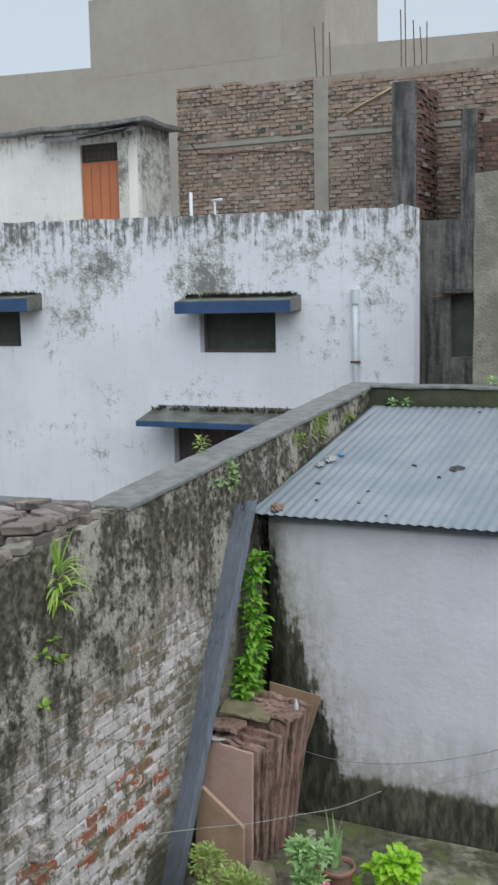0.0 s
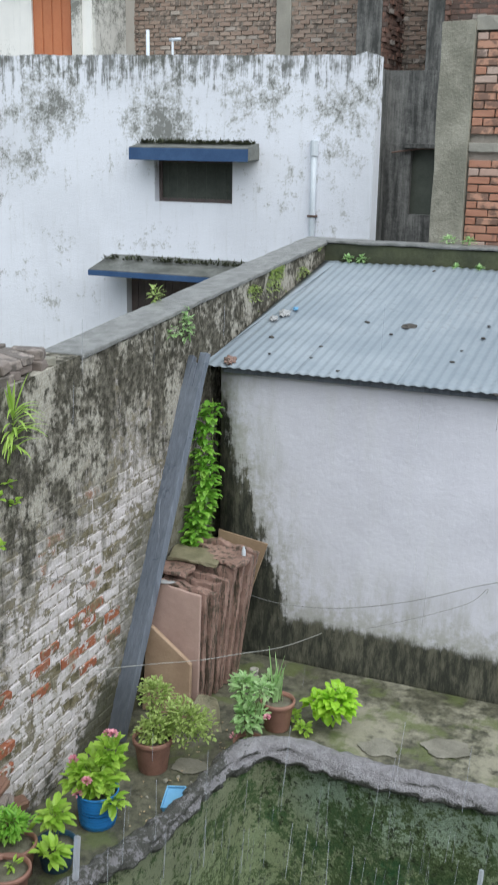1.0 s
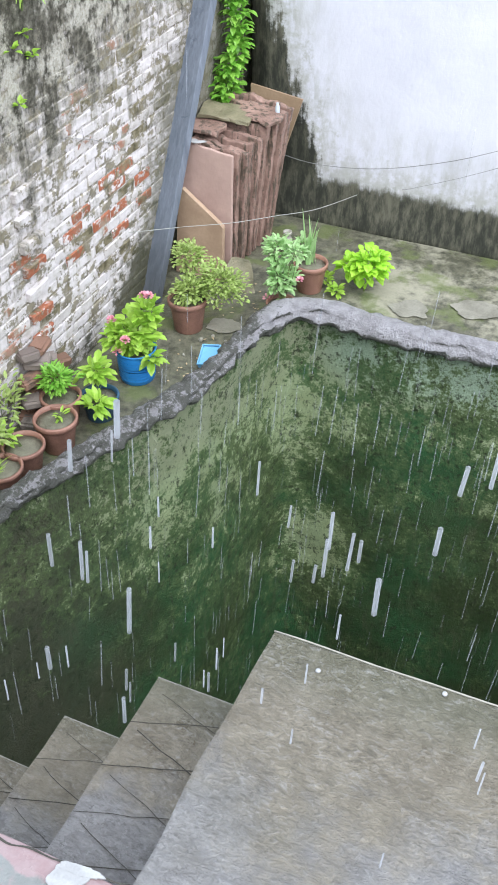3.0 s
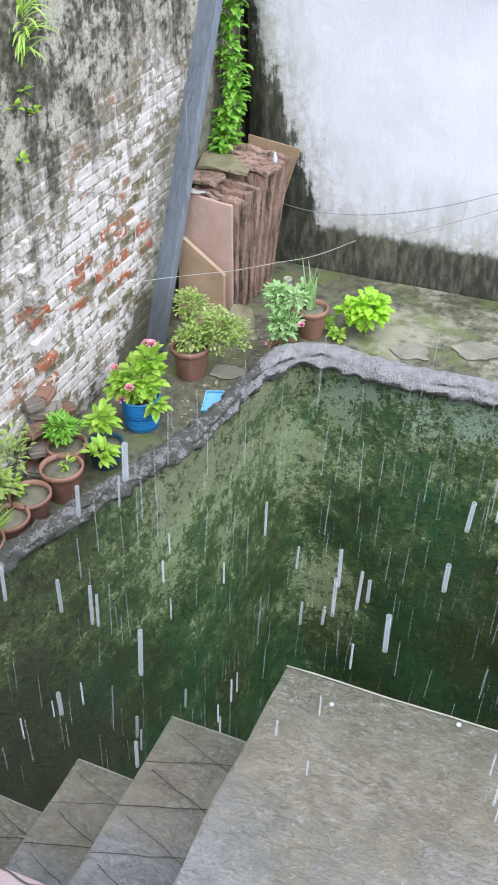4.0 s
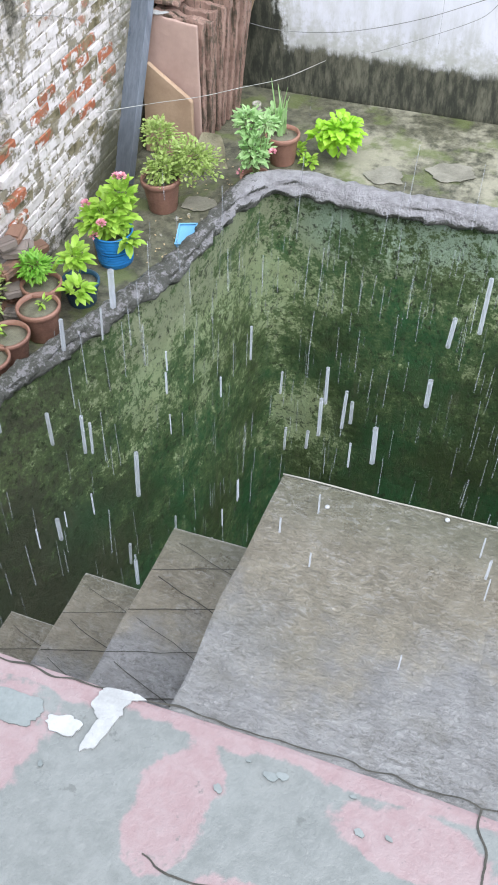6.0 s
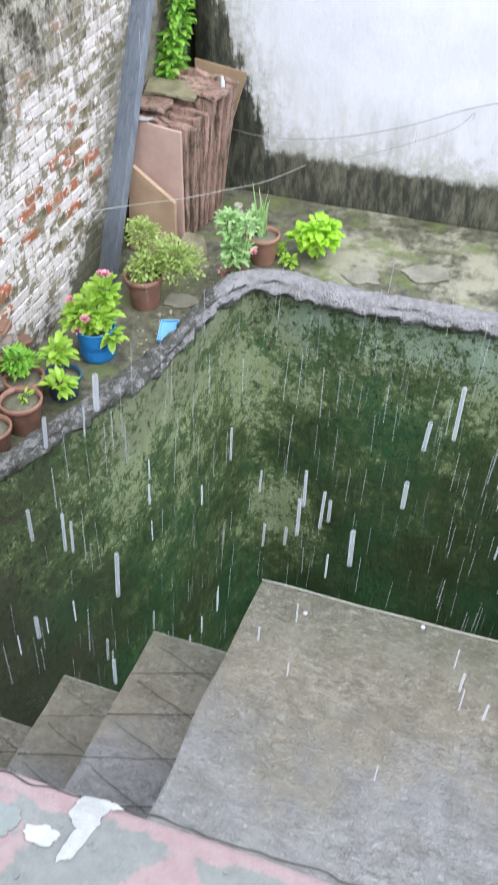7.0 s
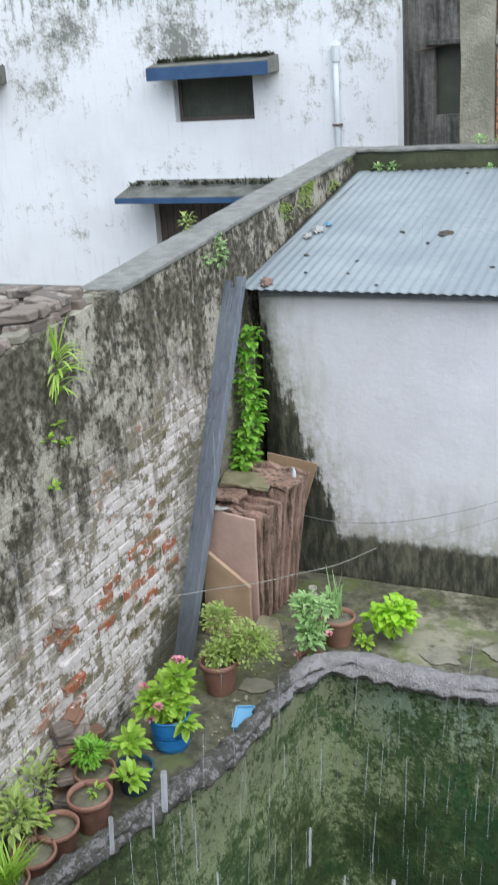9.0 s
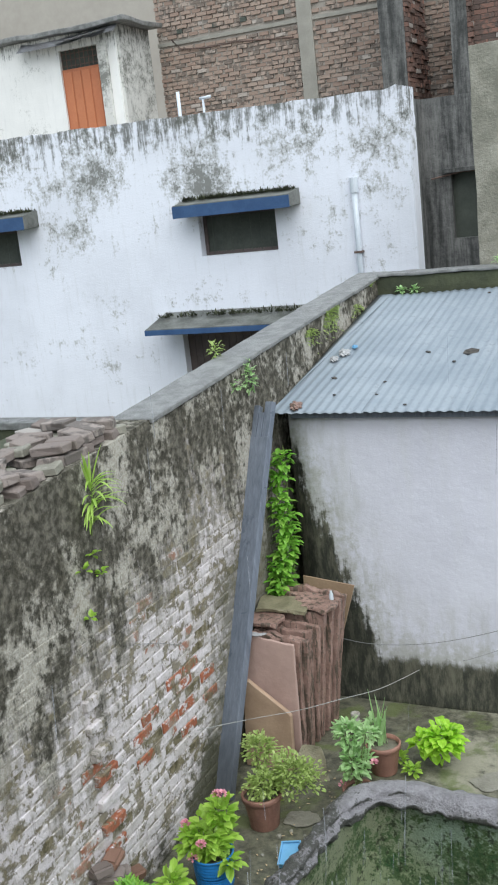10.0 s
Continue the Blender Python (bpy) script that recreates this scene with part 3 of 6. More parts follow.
def box(bm, x0, x1, y0, y1, z0, z1, bevel=0.0, m=None):
    made = bmesh.ops.create_cube(bm, size=1.0)["verts"]
    for v in made:
        v.co = Vector((x0 + (v.co.x + 0.5) * (x1 - x0), y0 + (v.co.y + 0.5) * (y1 - y0), z0 + (v.co.z + 0.5) * (z1 - z0)))
    if bevel:
        edges = list({e for v in made for e in v.link_edges})
        out = bmesh.ops.bevel(bm, geom=edges, offset=bevel, segments=2, affect="EDGES", profile=0.6)
        made = list({v for f in out["faces"] for v in f.verts} | {v for v in made if v.is_valid})
    if m is not None:
        bmesh.ops.transform(bm, matrix=m, verts=made)
    return made


def rough_up(bm, amount, scale, seed=0.0):
    for v in bm.verts:
        v.co += noise.noise_vector(v.co * scale + Vector((seed, seed * 2, 0))) * amount


def lathe(bm, profile, seg=28, centre=(0, 0)):
    rings = []
    for r, z in profile:
        rings.append([bm.verts.new((centre[0] + r * math.cos(2 * math.pi * k / seg), centre[1] + r * math.sin(2 * math.pi * k / seg), z)) for k in range(seg)])
    for a, b in zip(rings, rings[1:]):
        for k in range(seg):
            bm.faces.new((a[k], a[(k + 1) % seg], b[(k + 1) % seg], b[k]))
    bm.faces.new(rings[0][::-1])
    bm.faces.new(rings[-1])


def tube(bm, points, radius, seg=6, taper=1.0):
    pts = [Vector(p) for p in points]
    rings = []
    for k, p in enumerate(pts):
        d = (pts[min(k + 1, len(pts) - 1)] - pts[max(k - 1, 0)]).normalized()
        side = d.orthogonal().normalized()
        up = d.cross(side)
        r = radius * (1 + (taper - 1) * k / max(1, len(pts) - 1))
        rings.append([bm.verts.new(p + r * (math.cos(2 * math.pi * j / seg) * side + math.sin(2 * math.pi * j / seg) * up)) for j in range(seg)])
    for a, b in zip(rings, rings[1:]):
        for j in range(seg):
            bm.faces.new((a[j], a[(j + 1) % seg], b[(j + 1) % seg], b[j]))
    bm.faces.new(rings[0][::-1])
    bm.faces.new(rings[-1])


def blade(bm, base, way, length, width, droop=0.3, steps=3):
    """A leaf: a pointed blade that bends down along its length, folded at the midrib."""
    way = Vector(way).normalized()
    side = way.cross(Vector((0, 0, 1)))
    side = side.normalized() if side.length > 1e-3 else Vector((1, 0, 0))
    rows, p = [], Vector(base)
    for k in range(steps + 1):
        f = k / steps
        w = width * 0.5 * math.sin(math.pi * min(0.97, 0.12 + 0.88 * f)) + 0.0004
        up = side.cross(way).normalized()
        rows.append((bm.verts.new(p - side * w + up * w * 0.25), bm.verts.new(p), bm.verts.new(p + side * w + up * w * 0.25)))
        p = p + way * (length / steps)
        way = (way + Vector((0, 0, -droop / steps))).normalized()
    for a, b in zip(rows, rows[1:]):
        bm.faces.new((a[0], a[1], b[1], b[0]))
        bm.faces.new((a[1], a[2], b[2], b[1]))


def foliage(bm, centre, size, count, length, width, r, droop=0.6):
    """Leaves on the shell and inside of a lumpy crown."""
    for _ in range(count):
        d = Vector((r.gauss(0, 1), r.gauss(0, 1), r.gauss(0.25, 1))).normalized()
        far = r.uniform(0.45, 1.0) * (0.75 + 0.5 * noise.noise(d * 2.3 + Vector(centre)))
        p = Vector((centre[0] + d.x * size[0] * far, centre[1] + d.y * size[1] * far, centre[2] + d.z * size[2] * far))
        way = Vector((d.x + r.uniform(-0.6, 0.6), d.y + r.uniform(-0.6, 0.6), d.z * 0.5 + r.uniform(-0.3, 0.6)))
        k = r.uniform(0.65, 1.2)
        blade(bm, p, way, length * k, width * k, droop, 3)


def flat_blob(bm, cx, cy, z, rx, ry, seed, turn=0.0, seg=36):
    vs = []
    for k in range(seg):
        a = 2 * math.pi * k / seg
        q = 1 + 0.45 * noise.noise(Vector((math.cos(a) * 1.6, math.sin(a) * 1.6, seed)))  + 0.15 * noise.noise(Vector((math.cos(a) * 5, math.sin(a) * 5, seed + 4)))
        x, y = rx * q * math.cos(a), ry * q * math.sin(a)
        vs.append(bm.verts.new((cx + x * math.cos(turn) - y * math.sin(turn), cy + x * math.sin(turn) + y * math.cos(turn), z)))
    f = bm.faces.new(vs)
    low = bmesh.ops.extrude_face_region(bm, geom=[f])["geom"]
    for v in low:
        if isinstance(v, bmesh.types.BMVert):
            v.co.z -= 0.003


def holed_wall(bm, x0, x1, z0, z1, y0, y1, holes):
    """A wall along x with rectangular openings (x0, x1, z0, z1) through it."""
    xs = sorted({x0, x1, *[v for h in holes for v in h[:2]]})
    zs = sorted({z0, z1, *[v for h in holes for v in h[2:]]})
    grid = [[[bm.verts.new((x, y, z)) for z in zs] for x in xs] for y in (y0, y1)]

    def full(i, j):
        if not (0 <= i < len(xs) - 1 and 0 <= j < len(zs) - 1):
            return False
        return not any(h[0] <= xs[i] and xs[i + 1] <= h[1] and h[2] <= zs[j] and zs[j + 1] <= h[3] for h in holes)

    for i in range(len(xs) - 1):
        for j in range(len(zs) - 1):
            if full(i, j):
                for g in grid:
                    bm.faces.new((g[i][j], g[i + 1][j], g[i + 1][j + 1], g[i][j + 1]))
                f, k = grid
                for near, p, q in (((i - 1, j), (i, j), (i, j + 1)), ((i + 1, j), (i + 1, j), (i + 1, j + 1)), ((i, j - 1), (i, j), (i + 1, j)), ((i, j + 1), (i, j + 1), (i + 1, j + 1))):
                    if not full(*near):
                        bm.faces.new((f[p[0]][p[1]], f[q[0]][q[1]], k[q[0]][q[1]], k[p[0]][p[1]]))
    bmesh.ops.delete(bm, geom=[v for v in bm.verts if not v.link_faces], context="VERTS")


def brick_boxes(x0, x1, z0, z1, course=0.085, length=0.24, r=rng, gap=0.012):
    """Rows of bricks in running bond over a strip: (start, end, bottom, top) for each."""
    out, row, z = [], 0, z0
    while z + course * 0.6 < z1:
        x = x0 - (length / 2 if row % 2 else 0)
        while x < x1 - 0.03:
            a, b = max(x, x0), min(x + length, x1)
            if b - a > 0.05:
                out.append((a + gap / 2, b - gap / 2, z + gap / 2, min(z + course, z1) - gap / 2, row))
            x += length
        z += course
        row += 1
    return out


def cuboids(name, rows, material, parent, label="", kind="stuff"):
    """Many small cuboids in one mesh, from (x0, x1, y0, y1, z0, z1)."""
    quads = ((0, 2, 3, 1), (4, 5, 7, 6), (0, 1, 5, 4), (2, 6, 7, 3), (0, 4, 6, 2), (1, 3, 7, 5))
    verts, faces = [], []
    for x0, x1, y0, y1, z0, z1 in rows:
        k = len(verts)
        verts += [(x, y, z) for z in (z0, z1) for y in (y0, y1) for x in (x0, x1)]
        faces += [tuple(k + q for q in f) for f in quads]
    me = bpy.data.meshes.new(name)
    me.from_pydata(verts, [], faces)
    me.materials.append(material)
    ob = new(name, me)
    ob.parent = parent
    return tagged(ob, label, kind=kind)


def wall_top(y):
    return 2.86 + (y - 4.48) * 0.0765


# ---- ground, pit, stairs, terrace ----
RIM = [(-3.42, 1.45), (-3.36, 2.3), (-3.25, 3.0), (-3.12, 3.42), (-3.02, 3.72), (-2.91, 4.06), (-2.77, 4.45), (-2.65, 4.82), (-2.57, 5.2), (-2.53, 5.57), (-2.49, 5.93),
       (-2.40, 6.13), (-2.25, 6.2), (-2.1, 6.215), (-1.66, 6.17), (-1.24, 6.16), (-0.94, 6.19), (0.2, 6.2), (2.6, 6.15)]
PIT_FLOOR = -3.7
STAIR_OUT, STAIR_IN, LAND_Z, LAND_X = 1.315, 0.75, 2.7, -0.51


def spaced(points, step):
    """The polyline with points at even steps, rounded at its corners."""
    pts = [Vector((*p, 0)) for p in points]
    for _ in range(1):
        q = [pts[0]]
        for a, b in zip(pts, pts[1:]):
            q += [a * 0.75 + b * 0.25, a * 0.25 + b * 0.75]
        pts = q + [pts[-1]]
    out, left = [pts[0]], step
    for a, b in zip(pts, pts[1:]):
        d = (b - a).length
        while d > left:
            a = a + (b - a).normalized() * left
            out.append(a)
            d, left = (b - a).length, step
        left -= d
    return out + [pts[-1]]


rim_line = spaced(RIM, 0.03)
pit_ring = [(p.x - 0.055 if p.x < -2.4 else p.x, p.y + (0.055 if p.y > 6.1 else 0)) for p in rim_line[::6]] + [(2.6, STAIR_OUT - 0.1), (-3.42, STAIR_OUT - 0.1)]

bm = bmesh.new()
outer = [bm.verts.new((x, y, 0)) for x, y in ((-900, -900), (900, -900), (900, 900), (-900, 900))]
inner = [bm.verts.new((x, y, 0)) for x, y in pit_ring]
for ring in (outer, inner):
    for a, b in zip(ring, ring[1:] + ring[:1]):
        bm.edges.new((a, b))
bmesh.ops.triangle_fill(bm, use_beauty=True, edges=bm.edges[:])
bmesh.ops.delete(bm, geom=[f for f in bm.faces if -2.4 < f.calc_center_median().x < 2.4 and 1.6 < f.calc_center_median().y < 5.8], context="FACES_ONLY")
tagged(part("ground", bm, M_YARD, None, "wet mossy concrete yard with worn pale patches", at=None), category="ground", kind="structure")

bm = bmesh.new()
cols = [[bm.verts.new((p.x + 0.03 * noise.noise(Vector((p.x * 3, p.y * 3, z * 3))), p.y + 0.03 * noise.noise(Vector((p.x * 3, z * 3, p.y * 3))), z))
         for z in np.linspace(PIT_FLOOR - 0.05, 0.16, 40)] for p in rim_line]
for a, b in zip(cols, cols[1:]):
    for k in range(39):
        bm.faces.new((a[k], b[k], b[k + 1], a[k + 1]))
tagged(part("wall_pit", bm, M_PIT, None, "sunken court wall covered in moss and pale lichen", True), category="wall", kind="structure")
bm = bmesh.new()
box(bm, 2.6, 2.85, 0.9, 6.5, PIT_FLOOR, 0.12)
tagged(part("wall_pit_east", bm, M_PIT, None, "mossy side wall of the sunken court"), category="wall", kind="structure")
bm = bmesh.new()
bmesh.ops.create_grid(bm, x_segments=70, y_segments=60, size=0.5)
for v in bm.verts:
    v.co = Vector((-0.45 + v.co.x * 6.6, 3.7 + v.co.y * 5.6, PIT_FLOOR + 0.012 * noise.noise(Vector((v.co.x * 9, v.co.y * 9, 0)))))
tagged(part("floor_pit", bm, M_WATER, None, "dark green wet silty floor of the sunken court", True), category="floor", kind="structure")

# the rounded rim round the sunken court
bm = bmesh.new()
rings, seg = [], 20
for k, p in enumerate(rim_line):
    d = (rim_line[min(k + 1, len(rim_line) - 1)] - rim_line[max(k - 1, 0)]).normalized()
    side = Vector((d.y, -d.x, 0))
    ring = []
    for j in range(seg):
        a = math.pi * (-0.16 + 1.32 * j / (seg - 1))
        wide = (0.08 if p.x < -2.5 else 0.112) + 0.012 * noise.noise(p * 1.7)
        q = p - side * 0.03 + side * wide * math.cos(a) + Vector((0, 0, 0.14 + (0.06 if p.x < -2.5 else 0.085) * math.sin(a)))
        coarse = 1.5 if p.x < -2.5 else 0.7
        q += noise.noise_vector(q * 5) * 0.016 + noise.noise_vector(q * 15) * 0.017 * coarse + noise.noise_vector(q * 40) * 0.008 * coarse
        if abs(j - 4.5 - 2.2 * noise.noise(p * 3.1 + Vector((0, 0, 5)))) < 0.8:
            q -= (side * 0.045 + Vector((0, 0, 0.012))) * max(0.0, noise.noise(p * 4.3) + 0.35)
        if j <= 2:
            q += side * (0.006 + 0.035 * noise.noise(q * 9)) + Vector((0, 0, 0.02 * noise.noise(q * 13)))
        ring.append(bm.verts.new(q))
    ring += [bm.verts.new(p + side * o + Vector((0, 0, h))) for o, h in ((-0.15, -0.06), (-0.012, 0.09))]
    rings.append(ring)
for a, b in zip(rings, rings[1:]):
    for j in range(len(a)):
        bm.faces.new((a[j], a[(j + 1) % len(a)], b[(j + 1) % len(a)], b[j]))
bm.faces.new(rings[0])
bm.faces.new(rings[-1][::-1])
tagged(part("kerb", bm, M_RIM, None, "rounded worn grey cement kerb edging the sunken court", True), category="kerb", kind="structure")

# stairs with landing
stairs = thing("staircase", pose(LAND_X, STAIR_IN, 0), "narrow wet grey cement staircase open on one side", "staircase")
bm = bmesh.new()
box(bm, 0, 3.1, -0.03, STAIR_OUT - STAIR_IN, PIT_FLOOR, LAND_Z - 0.004, 0.008)
bmesh.ops.subdivide_edges(bm, edges=[e for e in bm.edges if e.calc_length() > 0.4], cuts=18, use_grid_fill=True)
for v in bm.verts:
    if v.co.y > 0.4:
        v.co.y += 0.012 * v.co.x + 0.006 * noise.noise(v.co * 4)
    if v.co.x < 0.1:
        v.co.x += 0.008 * noise.noise(v.co * 6)
part("landing", bm, M_STEP, stairs, "wet grey cement landing slab")
RISE, RUN = 0.24, 0.245
for k in range(1, 11):
    bm = bmesh.new()
    out = STAIR_OUT - STAIR_IN - 0.03 * k if k < 4 else STAIR_OUT - STAIR_IN - 0.10
    box(bm, -RUN * k - (0.004 if k < 10 else 0), -RUN * (k - 1) - 0.001, -0.03, out, -0.3, LAND_Z - RISE * k, 0.008)
    bmesh.ops.subdivide_edges(bm, edges=[e for e in bm.edges if e.calc_length() > 0.2], cuts=5, use_grid_fill=True)
    for v in bm.verts:
        v.co.x += 0.006 * noise.noise(v.co * 9 + Vector((k, 0, 0))) if v.co.x < -RUN * (k - 0.5) else 0
    step = part("step", bm, M_STEP, stairs, "wet cement step with scored lines")
    if k < 5:
        z = LAND_Z - RISE * k + 0.0012
        x0, x1 = -RUN * k - 0.01, -RUN * (k - 1)
        cuts_ = []
        for n in range(4):
            low = out - 0.125 - 0.112 * n
            cuts_ += [((x0 + 0.01, low), (x1, low + 0.085)), ((x0 + 0.035, low + 0.085 if n == 0 else low + 0.098), (x1, low + 0.022))]
        for a, b in cuts_:
            if min(a[1], b[1]) < 0.0:
                continue
            pts = [Vector((a[0] + (b[0] - a[0]) * f, a[1] + (b[1] - a[1]) * f, z)) + Vector((rng.uniform(-1, 1), rng.uniform(-1, 1), 0)) * 0.0025 for f in np.linspace(0, 1, 8)]
            bm = bmesh.new()
            tube(bm, pts, rng.uniform(0.0006, 0.0010), 4)
            part("score_line", bm, M_CRACK, step)

g = random.Random(3)
for k in range(0, 4):
    bm = bmesh.new()
    z = LAND_Z - RISE * k - 0.003
    x0, x1 = (0.004, 3.1) if k == 0 else (-RUN * k - 0.002, -RUN * (k - 1) - 0.004)
    out = STAIR_OUT - STAIR_IN - 0.03 * k
    pts = [Vector((x, out + (0.012 * x if k == 0 else 0) + 0.003 * noise.noise(Vector((x * 7, k, 0))) - 0.002, z)) for x in np.linspace(x0, x1, 60 if k == 0 else 10)]
    tube(bm, pts, 0.0019, 6)
    part("lip", bm, M_CONCRETE, stairs, "pale worn cement lip", True)

bm = bmesh.new()
box(bm, -3.4, LAND_X + 3.1, STAIR_IN - 0.05, STAIR_OUT - 0.12, PIT_FLOOR, -0.3)
tagged(part("wall_stair_base", bm, M_PIT, None, "mossy masonry base under the stairs"), category="wall", kind="structure")

bm = bmesh.new()
box(bm, -4.6, 2.7, -3.0, STAIR_IN, 2.5, LAND_Z, 0.01)
bmesh.ops.subdivide_edges(bm, edges=[e for e in bm.edges if e.calc_length() > 1.0], cuts=60, use_grid_fill=True)
for v in bm.verts:
    if v.co.y > STAIR_IN - 0.03:
        v.co.y += 0.008 * noise.noise(v.co * 4) - 0.004
tagged(part("terrace", bm, M_TERRACE, None, "terrace floor in worn pink and grey paint"), category="terrace", kind="structure")
bm = bmesh.new()
box(bm, -4.6, 2.7, -3.0, STAIR_IN - 0.06, PIT_FLOOR, 2.5)
tagged(part("wall_house_base", bm, M_CONCRETE, None, "house wall below the terrace"), category="wall", kind="structure")
bm = bmesh.new()
box(bm, -4.6, 2.7, -3.25, -3.0, 0, 6.0)
tagged(part("wall_house", bm, M_CONCRETE, None, "plain house wall behind the terrace"), category="wall", kind="structure")

# paint and cracks on the terrace
bm = bmesh.new()
flat_blob(bm, -0.658, 0.656, LAND_Z + 0.004, 0.032, 0.016, 3.0, 0.12)
tagged(part("paint_spill", bm, M_WHITE, None, "white paint spill dried on the terrace floor"), category="paint spill")
bm = bmesh.new()
flat_blob(bm, -0.596, 0.676, LAND_Z + 0.0036, 0.017, 0.050, 8.0, -0.2)
flat_blob(bm, -0.601, 0.715, LAND_Z + 0.0040, 0.030, 0.026, 2.0, 0.3)
flat_blob(bm, -0.592, 0.738, LAND_Z + 0.0044, 0.042, 0.008, 5.0, 0.12)
tagged(part("paint_spill", bm, M_WHITE, None, "long white paint spill running to the terrace edge"), category="paint spill")
bm = bmesh.new()
flat_blob(bm, -0.755, 0.655, LAND_Z + 0.0035, 0.058, 0.030, 1.0, 0.0)
tagged(part("paint_patch", bm, M_BLOTCH, None, "grey green patch of old floor paint"), category="paint patch")


def crack(points, radius, label):
    pts = []
    for a, b in zip(points, points[1:]):
        for f in np.linspace(0, 1, 14)[:-1]:
            p = Vector((*a, LAND_Z)).lerp(Vector((*b, LAND_Z)), f)
            pts.append(p + Vector((noise.noise(p * 21), noise.noise(p * 21 + Vector((9, 0, 0))), 0)) * 0.010)
    b = bmesh.new()
    tube(b, pts, radius, 5)
    for v in b.verts:
        v.co.z = LAND_Z + 0.0012 + (v.co.z - LAND_Z) * 0.2
        w = 0.55 + 0.9 * abs(noise.noise(v.co * 17))
        mid = min(pts, key=lambda q: (q.x - v.co.x) ** 2 + (q.y - v.co.y) ** 2)
        v.co.x, v.co.y = mid.x + (v.co.x - mid.x) * w, mid.y + (v.co.y - mid.y) * w
    tagged(part("crack", b, M_CRACK, None, label), category="crack", kind="stuff")


crack([(-0.9, 0.732), (-0.754, 0.734), (-0.637, 0.738), (-0.523, 0.75), (-0.435, 0.749), (-0.279, 0.752), (-0.122, 0.755), (0.02, 0.757), (0.5, 0.768)], 0.0023, "dark crack between terrace and stairs")
crack([(-0.445, 0.506), (-0.42, 0.494), (-0.388, 0.487), (-0.33, 0.49), (-0.27, 0.46), (-0.2, 0.38)], 0.0026, "dark open crack in the terrace paint")
crack([(0.02, 0.757), (0.029, 0.722), (0.049, 0.658), (0.04, 0.5), (0.06, 0.3)], 0.0030, "dark crack across the terrace floor")
for x, y, s in ((-0.374, 0.639, 0.010), (-0.302, 0.687, 0.012), (-0.285, 0.693, 0.011), (-0.345, 0.70, 0.004), (-0.145, 0.648, 0.009), (-0.10, 0.655, 0.006), (-0.17, 0.70, 0.005), (-0.66, 0.58, 0.006)):
    bm = bmesh.new()
    flat_blob(bm, x, y, LAND_Z + 0.004, s, s * 0.6, x * 40, y * 9, 14)
    tagged(part("chip", bm, M_BLOTCH, None, "chipped spot in the terrace paint"), category="chip", group="chips in the terrace")
for x, y in ((-0.394, 1.257), (-0.165, 1.303)):
    bm = bmesh.new()
    bmesh.ops.create_icosphere(bm, subdivisions=2, radius=0.0055)
    for v in bm.verts:
        v.co.z *= 0.6
    rough_up(bm, 0.001, 90)
    tagged(part("pebble", bm, M_WHITE, None, "small white pebble on the landing", True, at=pose(x, y, LAND_Z)), category="pebble", group="pebbles on the landing")

# ---- boundary wall ----
bm = bmesh.new()
ys = np.linspace(0.8, 11.1, 104)
for a, b in zip(ys, ys[1:]):
    q = [[bm.verts.new((x, y, z)) for x, z in ((-3.58, -0.05), (-3.86, -0.05), (-3.86, wall_top(y) - (0.04 if y > 5.8 else 0) + 0.01 * noise.noise(Vector((y * 5, 0, 0)))), (-3.58, wall_top(y) - (0.04 if y > 5.8 else 0) + 0.012 * noise.noise(Vector((y * 6, 3, 0)))))] for y in (a, b)]
    for j in range(4):
        bm.faces.new((q[0][j], q[0][(j + 1) % 4], q[1][(j + 1) % 4], q[1][j]))
bmesh.ops.remove_doubles(bm, verts=bm.verts, dist=1e-4)
wall_west = tagged(part("wall_west", bm, M_WALL, None, "old brick boundary wall blackened above and whitewashed below"), category="wall", kind="structure")
bm = bmesh.new()
box(bm, -3.89, -3.555, 5.82, 11.1, 0, 0.035, 0.01)
bmesh.ops.subdivide_edges(bm, edges=[e for e in bm.edges if e.calc_length() > 1.0], cuts=40, use_grid_fill=True)
for v in bm.verts:
    v.co.z += wall_top(v.co.y) - 0.03 + 0.008 * noise.noise(v.co * 5)
    v.co.x += 0.008 * noise.noise(v.co * 7 + Vector((0, 4, 0)))
tagged(part("coping", bm, M_COPING, wall_west, "wet grey cement coping"))
bm = bmesh.new()
box(bm, -4.7, -3.862, 2.8, 5.75, 0, 2.86)
tagged(part("wall_neighbour_pier", bm, M_MOSSWALL, None, "mossy masonry pier behind the boundary wall"), category="wall", kind="structure")

# ---- shed ----
shed = thing("shed", pose(-3.45, 7.8, 0), "low whitewashed shed with a corrugated metal roof", "shed")
bm = bmesh.new()
box(bm, 0, 6.4, 0, 0.2, -0.05, 2.58)
bmesh.ops.subdivide_edges(bm, edges=[e for e in bm.edges if e.calc_length() > 1.0], cuts=30, use_grid_fill=True)
for v in bm.verts:
    if v.co.y < 0.05:
        v.co.y += 0.014 * noise.noise(v.co * 1.3) + (0.03 * max(0, 0.34 - v.co.z) / 0.34 * -1)
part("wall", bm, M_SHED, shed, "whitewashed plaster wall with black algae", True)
bm = bmesh.new()
box(bm, 6.2, 6.4, 0.2, 2.9, -0.05, 2.9)
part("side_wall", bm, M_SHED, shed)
EAVE, BACK = (7.65, 2.571), (10.72, 3.155)
